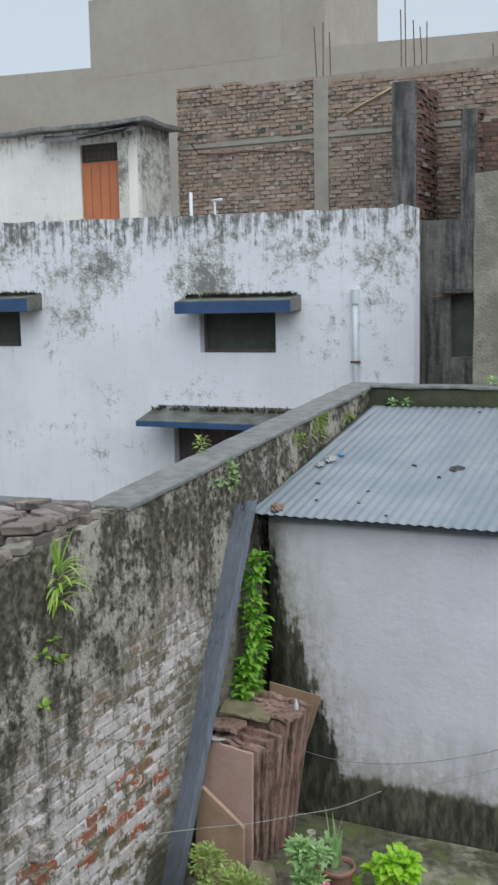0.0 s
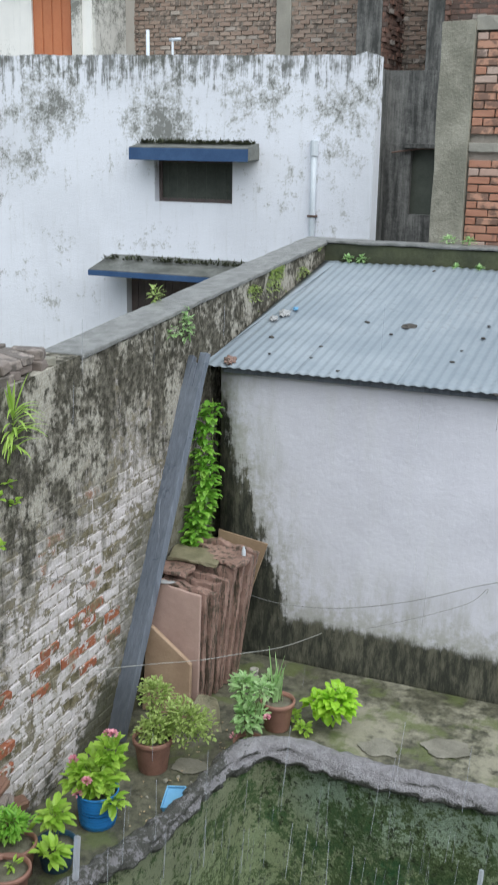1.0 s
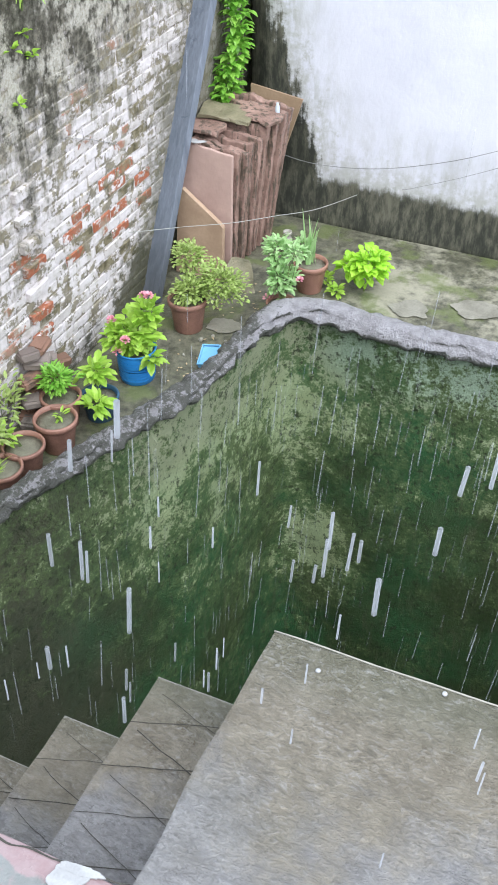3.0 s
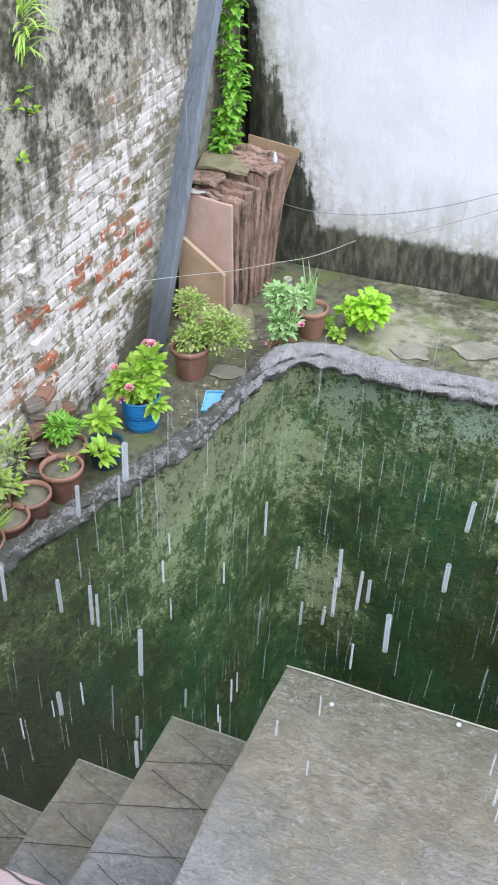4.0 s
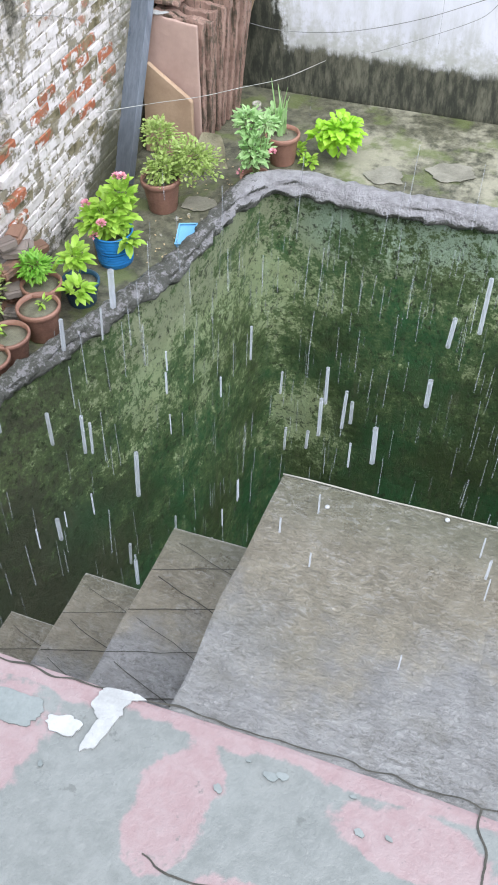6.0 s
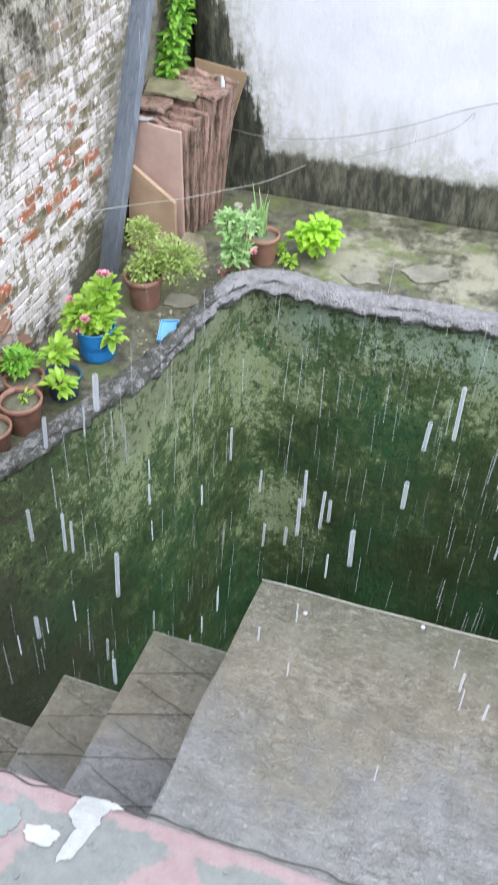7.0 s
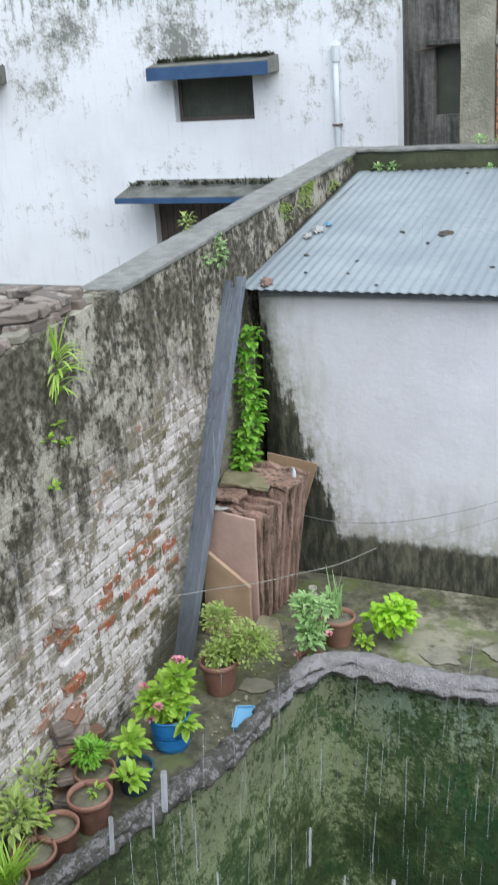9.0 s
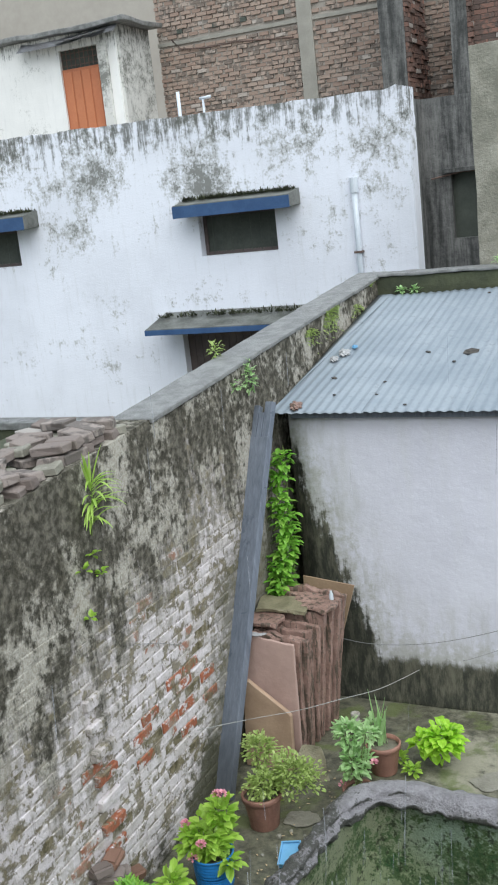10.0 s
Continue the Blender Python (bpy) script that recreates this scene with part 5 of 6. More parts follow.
for x, y, z, sx, sy, a, m_, label in ((-3.36, 7.12, 1.105, 0.20, 0.13, 12, M_FLATSTONE, "flat mossy stone lying on the upright slabs"), (-3.12, 7.2, 1.10, 0.17, 0.10, -15, M_SAND, "flat sandstone piece lying on the upright slabs"), (-3.42, 6.9, 1.06, 0.13, 0.10, 5, M_SAND, "flat sandstone piece lying on the slab tops")):
    bm = bmesh.new()
    box(bm, -sx, sx, -sy, sy, 0, 0.03, 0.004)
    bmesh.ops.subdivide_edges(bm, edges=[e for e in bm.edges if e.calc_length() > 0.1], cuts=5, use_grid_fill=True)
    for v in bm.verts:
        v.co += Vector((noise.noise(v.co * 9 + Vector((x, 0, 0))), noise.noise(v.co * 9 + Vector((0, x, 4))), 0.25 * noise.noise(v.co * 6))) * 0.05
    tagged(part("flat_stone", bm, m_, None, label, at=pose(x, y, z, 2, 3, a)), category="stone", group="stones on the slabs")
bm = bmesh.new()
box(bm, -3.365, -2.915, 0, 0.02, 0.0, 1.19, 0.004)
for v in bm.verts:
    if v.co.x > -3.0:
        v.co += Vector((-0.34 * (1.19 - v.co.z) / 1.19, 0, -0.05 * v.co.z))
tagged(part("board", bm, M_BOARD, None, "brown board standing behind the stone slabs", at=pose(0, 7.5, 0, -4)), category="board")
bm = bmesh.new()
lathe(bm, [(0.016, 0), (0.018, 0.005), (0.018, 0.07), (0.010, 0.085), (0.010, 0.1)], 12)
tagged(part("bottle", bm, M_PIPE, None, "small pale plastic bottle on the slabs", True, at=pose(-3.0, 7.27, 1.10)), category="bottle")
bm = bmesh.new()
flat_blob(bm, -3.42, 6.66, 1.062, 0.09, 0.03, 2.0, 0.1, 20)
for v in bm.verts:
    v.co.z += 0.012 * noise.noise(v.co * 30)
tagged(part("cloth_scrap", bm, M_WHITE, None, "scrap of white cloth on the slab tops"), category="cloth scrap")
bm = bmesh.new()
lathe(bm, [(0.035, 0), (0.037, 0.12), (0.03, 0.135), (0.03, 0.15), (0.037, 0.155), (0.037, 0.18), (0.03, 0.18), (0.026, 0.06)], 18)
tagged(part("jar", bm, M_CONCRETE, None, "grey plastic jar near the shed wall", True, at=pose(-2.86, 7.2, 0)), category="jar")


# ---- pots and plants ----
def pot(ob, r, h, material, soil_drop=0.03, plastic=False):
    bm = bmesh.new()
    lathe(bm, [(r * 0.72, 0), (r * 0.74, 0.006), (r * 0.93, h * 0.8), (r * 0.95, h * 0.82), (r * 1.04, h * 0.83), (r * 1.06, h * 0.97), (r * 1.02, h), (r * 0.94, h), (r * 0.90, h * 0.85), (r * 0.85, h * 0.5)], 32)
    part("pot", bm, material, ob, "", True)
    bm = bmesh.new()
    lathe(bm, [(r * 0.80, h - soil_drop - 0.03), (r * 0.90, h - soil_drop), (r * 0.45, h - soil_drop + 0.006), (0.004, h - soil_drop + 0.008)], 24)
    rough_up(bm, 0.005, 30)
    part("soil", bm, M_SOIL, ob, "wet grey soil", True)


def stems(ob, base, tips, radius=0.004):
    for k, t in enumerate(tips):
        bm = bmesh.new()
        mid = Vector(base).lerp(Vector(t), 0.5) + Vector((0.02 * math.sin(k * 2), 0.02 * math.cos(k * 3), 0.02))
        tube(bm, [base, mid, t], radius, 6, 0.5)
        part("stem", bm, M_STEM, ob)


def plant(name, x, y, label, r, h, material, crowns, leaf, seed, group="potted plants", flowers=()):
    """A potted plant; crowns: (centre, size, count, leaf length, leaf width, droop)."""
    ob = thing(name, pose(x, y, 0), label, "potted plant", group)
    if r:
        pot(ob, r, h, material)
    g = random.Random(seed)
    for centre, size, count, length, width, droop in crowns:
        bm = bmesh.new()
        foliage(bm, centre, size, count, length, width, g, droop)
        part("foliage", bm, leaf, ob)
        stems(ob, (0, 0, h * 0.8 if r else 0), [(centre[0] + g.uniform(-0.4, 0.4) * size[0], centre[1] + g.uniform(-0.4, 0.4) * size[1], centre[2] + g.uniform(-0.1, 0.4) * size[2]) for _ in range(5)])
    for p in flowers:
        bm = bmesh.new()
        for _ in range(26):
            d = Vector((g.gauss(0, 1), g.gauss(0, 1), abs(g.gauss(0.4, 0.8)))).normalized()
            blade(bm, Vector(p) + d * 0.012, d, 0.022, 0.016, 0.2, 2)
        part("flower", bm, M_PINK, ob, "pink flower head")
    return ob


# the blue bucket with its leafy flowering plant
ob = thing("flower_bucket", pose(-3.12, 5.14, 0), "bright blue plastic bucket holding a leafy pink-flowered plant", "potted plant", "potted plants")
bm = bmesh.new()
prof = [(0.112, 0), (0.118, 0.008)]
for k in range(9):
    z = 0.03 + 0.022 * k
    prof += [(0.120 + 0.0015 * k, z), (0.1245 + 0.0015 * k, z + 0.007), (0.120 + 0.0015 * k, z + 0.014)]
prof += [(0.136, 0.235), (0.142, 0.24), (0.142, 0.25), (0.132, 0.25), (0.125, 0.1)]
lathe(bm, prof, 40)
bucket = part("bucket", bm, M_BUCKET, ob, "ribbed blue plastic bucket", True)
bm = bmesh.new()
tube(bm, [(0.142 * math.cos(a), 0.142 * math.sin(a), 0.24 - 0.05 * math.sin(a)) for a in np.linspace(0.2, math.pi - 0.2, 16)], 0.003, 6)
part("handle", bm, M_STEEL, bucket, "wire handle", True)
bm = bmesh.new()
lathe(bm, [(0.10, 0.18), (0.126, 0.215), (0.01, 0.22)], 20)
part("soil", bm, M_SOIL, ob)
g = random.Random(31)
bm = bmesh.new()
foliage(bm, (0.0, 0.0, 0.35), (0.17, 0.17, 0.15), 165, 0.078, 0.052, g, 0.4)
foliage(bm, (-0.10, -0.02, 0.32), (0.13, 0.12, 0.10), 80, 0.085, 0.045, g, 0.5)
foliage(bm, (0.06, 0.08, 0.48), (0.10, 0.10, 0.12), 60, 0.075, 0.05, g, 0.3)
foliage(bm, (0.15, -0.06, 0.24), (0.06, 0.06, 0.06), 26, 0.09, 0.05, g, 0.8)
part("foliage", bm, LEAF_BRIGHT, ob, "glossy bright green leaves")
stems(ob, (0, 0, 0.2), [(0.1, 0.05, 0.45), (-0.1, 0.0, 0.42), (0.02, 0.1, 0.55), (0, -0.08, 0.44), (0.12, -0.05, 0.3)], 0.006)
for p in ((0.08, 0.08, 0.62), (0.03, 0.1, 0.60), (-0.15, -0.04, 0.44), (-0.06, -0.15, 0.28), (0.02, -0.16, 0.40)):
    bm = bmesh.new()
    for _ in range(34):
        d = Vector((g.gauss(0, 1), g.gauss(0, 1), abs(g.gauss(0.4, 0.8)))).normalized()
        blade(bm, Vector(p) + d * 0.016, d, 0.024, 0.018, 0.2, 2)
    part("flower", bm, M_PINK, ob, "pink flower head")

plant("potted_herb", -3.21, 4.27, "terracotta pot of wet soil with a few sprouts", 0.135, 0.235, M_TERRA, [((0.03, 0.02, 0.25), (0.06, 0.05, 0.03), 14, 0.045, 0.018, 0.4)], LEAF_BRIGHT, 1)
plant("potted_herb", -3.31, 4.49, "terracotta pot with a feathery green plant", 0.13, 0.23, M_TERRA, [((-0.02, 0.0, 0.34), (0.15, 0.13, 0.10), 420, 0.045, 0.018, 0.5)], LEAF_GREEN, 2)
plant("planter_bush", -3.13, 4.66, "dark blue plastic planter with broad bright leaves", 0.125, 0.17, M_DARKPOT, [((-0.05, 0.06, 0.30), (0.11, 0.10, 0.08), 60, 0.085, 0.05, 0.4), ((0.06, -0.14, 0.20), (0.09, 0.08, 0.07), 46, 0.085, 0.045, 0.4)], LEAF_BRIGHT, 3)
plant("potted_herb", -3.275, 4.0, "shallow terracotta pot of puddled soil", 0.13, 0.2, M_TERRA, [((-0.12, -0.02, 0.24), (0.10, 0.1, 0.06), 34, 0.06, 0.028, 0.5)], LEAF_BRIGHT, 4)
plant("potted_herb", -3.275, 3.77, "terracotta pot with trailing yellow-green leaves", 0.125, 0.2, M_TERRA, [((-0.14, 0.06, 0.36), (0.17, 0.17, 0.15), 190, 0.065, 0.028, 0.5)], LEAF_OLIVE, 5)
ob = plant("potted_grass", -3.29, 3.53, "terracotta pot with long grassy leaves", 0.125, 0.2, M_TERRA, [], LEAF_BRIGHT, 6)
bm = bmesh.new()
g = random.Random(6)
for _ in range(90):
    a = g.uniform(0, 6.28)
    blade(bm, (g.uniform(-0.06, 0.06), g.uniform(-0.06, 0.06), 0.17), (math.cos(a) * 0.5, math.sin(a) * 0.5, 1), g.uniform(0.16, 0.34), 0.012, 0.9, 5)
part("foliage", bm, LEAF_BRIGHT, ob, "long grassy leaves")
ob = thing("wall_weed", pose(-3.5, 4.1, 0.0), "leafy weed growing along the wall foot", "plant", "weeds on the wall")
bm = bmesh.new()
foliage(bm, (0.0, 0.0, 0.30), (0.10, 0.35, 0.28), 200, 0.05, 0.02, g, 0.6)
part("foliage", bm, LEAF_OLIVE, ob)
stems(ob, (0.02, 0, 0), [(0.02, 0.2, 0.45), (0.03, -0.2, 0.5), (0.02, 0.0, 0.4)])

plant("potted_shrub", -3.08, 5.84, "terracotta pot with a small-leaved olive green shrub", 0.14, 0.26, M_TERRA, [((0.04, -0.02, 0.33), (0.19, 0.16, 0.13), 520, 0.030, 0.021, 0.4), ((0.22, 0.08, 0.38), (0.27, 0.18, 0.19), 950, 0.030, 0.021, 0.4), ((-0.04, 0.12, 0.52), (0.17, 0.14, 0.13), 420, 0.030, 0.021, 0.4)], LEAF_OLIVE, 7)
plant("potted_rose", -2.50, 6.22, "low terracotta pot with a pale green bushy plant", 0.11, 0.16, M_TERRA, [((-0.03, 0.06, 0.30), (0.13, 0.12, 0.16), 200, 0.06, 0.036, 0.5), ((-0.09, 0.16, 0.48), (0.14, 0.12, 0.12), 180, 0.06, 0.034, 0.5), ((0.06, 0.10, 0.52), (0.10, 0.1, 0.08), 70, 0.05, 0.026, 0.5)], LEAF_PALE, 8, flowers=((0.13, 0.02, 0.36), (-0.12, 0.0, 0.16)))
ob = plant("potted_snake_plant", -2.47, 6.72, "terracotta pot with tall upright blade leaves", 0.13, 0.24, M_TERRA, [((-0.08, 0.02, 0.34), (0.07, 0.07, 0.09), 60, 0.06, 0.03, 0.5)], LEAF_PALE, 9)
bm = bmesh.new()
g = random.Random(9)
for k in range(9):
    blade(bm, (g.uniform(-0.04, 0.04), g.uniform(-0.04, 0.04), 0.2), (g.uniform(-0.25, 0.25) + 0.1, g.uniform(-0.2, 0.2), 1), g.uniform(0.26, 0.50), 0.032, 0.12, 5)
part("blade_leaf", bm, LEAF_PALE, ob, "upright pointed leaves")
ob = thing("lime_plant", pose(-2.07, 6.86, 0), "lime green broad-leaved plant growing from the ground", "plant")
bm = bmesh.new()
g = random.Random(12)
foliage(bm, (0.02, 0.0, 0.24), (0.17, 0.16, 0.13), 170, 0.085, 0.07, g, 0.9)
foliage(bm, (-0.12, -0.02, 0.20), (0.10, 0.1, 0.09), 50, 0.08, 0.065, g, 0.9)
part("foliage", bm, LEAF_LIME, ob, "drooping lime green heart-shaped leaves")
stems(ob, (0, 0, 0), [(0.1, 0.05, 0.3), (-0.1, 0, 0.25), (0.0, -0.1, 0.28), (0.05, 0.1, 0.33)], 0.005)
ob = thing("seedling", pose(-2.33, 6.78, 0), "low green seedlings on the wet ground", "plant")
bm = bmesh.new()
foliage(bm, (-0.06, 0.02, 0.07), (0.08, 0.07, 0.06), 40, 0.05, 0.034, g, 0.5)
foliage(bm, (0.08, -0.07, 0.05), (0.07, 0.06, 0.05), 34, 0.05, 0.034, g, 0.5)
part("foliage", bm, LEAF_BRIGHT, ob)

# creeper in the corner of the shed wall
ob = thing("creeper", pose(-3.47, 7.6, 0.0), "bright green creeper climbing the shed wall corner", "plant")
bm = bmesh.new()
g = random.Random(14)
for z in np.linspace(0.92, 2.25, 48):
    low = max(0.0, (2.0 - z) / 1.1)
    if 1.93 < z < 1.98 or 2.1 < z < 2.14:
        continue
    foliage(bm, (0.02 + 0.035 * math.sin(z * 9), -0.07 - 0.16 * low, z), (0.085 + 0.02 * low, 0.07 + 0.17 * low, 0.06), int(11 + 9 * low), 0.085, 0.048, g, 1.0)
part("foliage", bm, LEAF_GREEN, ob, "dense bright green leaves")
bm = bmesh.new()
tube(bm, [(0.0, 0.06, 0.0), (0.02, 0.03, 0.6), (0.0, 0.05, 1.2), (0.02, 0.04, 1.8), (0.01, 0.05, 2.3)], 0.012, 7, 0.4)
part("stem", bm, M_STEM, ob)

# weeds rooted in the boundary wall and on its top
ob = thing("wall_fern", pose(-3.575, 4.98, 2.42), "long-leaved bright weed rooted in the boundary wall", "plant", "weeds on the wall")
bm = bmesh.new()
g = random.Random(16)
for k in range(34):
    a = g.uniform(-1.5, 1.5)
    f = g.random()
    blade(bm, (0.03 + 0.02 * f, 0.01 * f, 0.10 + 0.26 * f), (0.4 + 0.4 * math.cos(a), 2.2 * math.sin(a), g.uniform(0.4, 1.6)), g.uniform(0.16, 0.30), 0.018, 1.4, 7)
for k in range(5):
    blade(bm, (0.04, 0, 0.3), (0.15, g.uniform(-0.5, 0.5), 1), g.uniform(0.22, 0.32), 0.017, 0.5, 6)
part("foliage", bm, LEAF_FERN, ob, "long arching leaves")
bm = bmesh.new()
tube(bm, [(0, 0, 0.02), (0.03, 0.0, 0.2), (0.05, 0.02, 0.42)], 0.006, 6, 0.5)
part("stem", bm, M_STEM, ob)
for y, z, s, n in ((4.80, 2.28, 0.06, 26), (4.97, 2.2, 0.06, 26), (4.80, 1.98, 0.05, 22), (4.92, 2.34, 0.04, 12)):
    ob = thing("wall_weed", pose(-3.56, y, z), "small bright weed in a gap of the wall", "plant", "weeds on the wall")
    bm = bmesh.new()
    foliage(bm, (0.02, 0, 0), (0.03, s * 0.8, s * 0.5), n // 2, 0.04, 0.03, g, 0.7)
    part("foliage", bm, LEAF_BRIGHT, ob)
for y, s, n in ((7.35, 0.11, 90), (7.1, 0.05, 26)):
    ob = thing("wall_weed", pose(-3.545, y, wall_top(y) - 0.20), "pale green weed hanging from the wall top", "plant", "weeds on the wall")
    bm = bmesh.new()
    foliage(bm, (0, 0, 0.06), (0.05, s * 0.7, s * 1.7), n, 0.045, 0.022, g, 0.8)
    part("foliage", bm, LEAF_PALE, ob)
ob = thing("wall_weed", pose(-3.88, 7.45, wall_top(7.4) - 0.06), "pale weed behind the wall top", "plant", "weeds on the wall")
bm = bmesh.new()
foliage(bm, (0, 0, 0.12), (0.06, 0.08, 0.10), 60, 0.045, 0.022, g, 0.8)
part("foliage", bm, LEAF_OLIVE, ob)
for x, y, z, s in ((-3.3, 10.74, 3.16, 0.05), (-3.15, 10.74, 3.15, 0.06), (-2.3, 11.03, 3.35, 0.09), (-2.1, 11.03, 3.35, 0.08), (-1.5, 11.03, 3.35, 0.10), (-1.27, 11.03, 3.35, 0.08), (-2.15, 10.74, 3.13, 0.04), (-1.9, 10.74, 3.13, 0.04)):
    ob = thing("ledge_weed", pose(x, y, z), "small pale green weed on the parapet ledge", "plant", "weeds on the parapet")
    bm = bmesh.new()
    foliage(bm, (0, 0, s * 0.6), (s, s * 0.5, s * 0.6), 50, 0.045, 0.024, g, 0.7)
    part("foliage", bm, LEAF_PALE, ob)
bm = bmesh.new()
for _ in range(2600):
    y = g.uniform(8.2, 10.7)
    zt = wall_top(y)
    p = Vector((-3.575, y, zt - abs(g.gauss(0, 0.10)) - 0.02))
    if noise.noise(Vector((y * 2.2, p.z * 3, 5))) > 0.0:
        blade(bm, p, (1, g.uniform(-1, 1), g.uniform(-0.6, 0.6)), g.uniform(0.015, 0.045), 0.018, 0.9, 2)
tagged(part("moss", bm, LEAF_OLIVE, None, "yellow-green moss on the boundary wall beside the roof"), category="moss", kind="stuff")

# ---- tray, wires, roof litter, rubble ----
bm = bmesh.new()
box(bm, -0.07, 0.07, -0.09, 0.09, 0.0, 0.035, 0.012)
tray = tagged(part("tray", bm, M_TRAY, None, "pale blue plastic tray lying by the kerb", at=pose(-2.735, 5.50, 0.035, 20, -8, 8)), category="tray")
bm = bmesh.new()
for a in ((-0.07, -0.06, -0.09, 0.09), (0.06, 0.07, -0.09, 0.09), (-0.06, 0.06, -0.09, -0.08), (-0.06, 0.06, 0.08, 0.09)):
    box(bm, a[0], a[1], a[2], a[3], 0.036, 0.05, 0.003)
part("lip", bm, M_TRAY, tray)


def wire(points, radius, material, label):
    pts = [Vector(p) for p in points]
    fine = []
    for k in range(len(pts) - 1):
        p0, p1, p2, p3 = pts[max(k - 1, 0)], pts[k], pts[k + 1], pts[min(k + 2, len(pts) - 1)]
        for t in np.linspace(0, 1, 9)[:-1]:
            fine.append(0.5 * (2 * p1 + (p2 - p0) * t + (2 * p0 - 5 * p1 + 4 * p2 - p3) * t * t + (3 * p1 - p0 - 3 * p2 + p3) * t ** 3))
    fine.append(pts[-1])
    b = bmesh.new()
    tube(b, fine, radius, 6)
    tagged(part("wire", b, material, None, label, True), category="wire", group="wires across the yard")


wire([(-3.57, 5.9, 0.64), (-3.31, 6.25, 0.575), (-3.003, 6.45, 0.58), (-2.788, 6.75, 0.541), (-2.608, 7.15, 0.45), (-2.47, 7.76, 0.33)], 0.0024, M_ROPE, "pale slack string tied across the yard corner")
wire([(-3.25, 7.72, 0.60), (-2.85, 7.72, 0.55), (-2.3, 7.72, 0.61), (-1.7, 7.72, 0.79), (-1.12, 7.72, 1.04), (-0.7, 7.72, 1.15), (0.3, 7.72, 1.28), (2.5, 7.72, 1.3)], 0.003, M_WIRE, "thin grey cable slung along the shed wall")
wire([(-2.10, 7.785, 0.44), (-2.0, 7.72, 0.50), (-1.6, 7.71, 0.68), (-1.25, 7.71, 0.86), (-1.12, 7.715, 1.0), (-1.12, 7.715, 0.96)], 0.0025, M_WIRE, "thin loose cable end on the shed wall")
wire([(-3.58, 5.9, 1.3), (-3.56, 5.5, 1.5), (-3.56, 5.2, 1.62)], 0.002, M_WIRE, "thin wire on the boundary wall")


def on_roof(x, y):
    return EAVE[1] + (BACK[1] - EAVE[1]) * (y - EAVE[0]) / (BACK[0] - EAVE[0]) + 0.009


g = random.Random(21)
spots = [(-2.15, 8.9, 0.07), (-3.23, 8.37, 0.035), (-2.54, 8.93, 0.03), (-2.25, 8.68, 0.02), (-2.74, 8.26, 0.018), (-2.73, 7.99, 0.018), (-3.1, 8.0, 0.018), (-1.48, 8.76, 0.025), (-1.49, 9.06, 0.02),
         (-1.38, 9.1, 0.02), (-1.03, 8.84, 0.035), (-0.96, 8.37, 0.02), (-1.15, 7.94, 0.03), (-1.61, 8.18, 0.022), (-1.16, 7.62, 0.03), (-2.43, 7.78, 0.016), (-1.59, 8.44, 0.014), (-2.33, 10.55, 0.02)]
for x, y, s in spots:
    bm = bmesh.new()
    bmesh.ops.create_icosphere(bm, subdivisions=2, radius=s)
    for v in bm.verts:
        v.co = Vector((v.co.x * 1.0, v.co.y * 0.75, v.co.z * 0.35)) * (1 + 0.5 * noise.noise(v.co * (2.2 / s) + Vector((x, y, 0))))
    tagged(part("debris", bm, M_DEBRIS, None, "dark wet leaf debris on the metal roof", at=pose(x, y, on_roof(x, y), 9, 0, g.uniform(0, 180))), category="debris", group="litter on the roof")
for x, y, s, m_, lab in ((-3.33, 8.95, 0.06, M_WHITE, "crumpled white rag on the roof edge"), (-3.28, 9.1, 0.03, M_TRAY, "pale blue plastic scrap on the roof edge"), (-3.38, 8.8, 0.045, M_WHITE, "crumpled white plastic on the roof edge"), (-3.35, 7.75, 0.06, M_SAND, "reddish rust-coloured scrap at the roof corner")):
    bm = bmesh.new()
    bmesh.ops.create_icosphere(bm, subdivisions=3, radius=s)
    for v in bm.verts:
        v.co = Vector((v.co.x * 0.7, v.co.y * 1.3, v.co.z * 0.35)) * (1 + 0.9 * noise.noise(v.co * (2.5 / s)))
    tagged(part("rag", bm, m_, None, lab, at=pose(x, y, on_roof(x, y) + 0.01, 9, 0, 15)), category="rag", group="litter on the roof")
for x, y, h in ((-7.72, 14.6, 0.405), (-7.31, 14.6, 0.26)):
    ob = thing("vent_pipe", pose(x, y, 4.85), "white plastic vent pipe standing on the flat roof", "pipe", "pipes on the roof")
    bm = bmesh.new()
    tube(bm, [(0, 0, 0), (0, 0, 0.70 + h)], 0.028 if h > 0.4 else 0.018, 10)
    part("pipe", bm, M_PIPE, ob, "", True)
    if h < 0.4:
        bm = bmesh.new()
        tube(bm, [(-0.05, 0, 0.70 + h), (0.13, 0, 0.71 + h)], 0.024, 10)
        part("tee", bm, M_PIPE, ob, "", True)


def brick_mesh(name, seed, sx=0.225, sy=0.108, sz=0.07, wear=0.006, soft=0.006):
    bm = bmesh.new()
    box(bm, -sx / 2, sx / 2, -sy / 2, sy / 2, 0, sz)
    bmesh.ops.bevel(bm, geom=bm.edges[:], offset=soft, segments=1 if soft < 0.01 else 3, affect="EDGES")
    for v in bm.verts:
        v.co += noise.noise_vector(v.co * 13 + Vector((seed * 7, 0, 0))) * wear * 1.6
    return bm


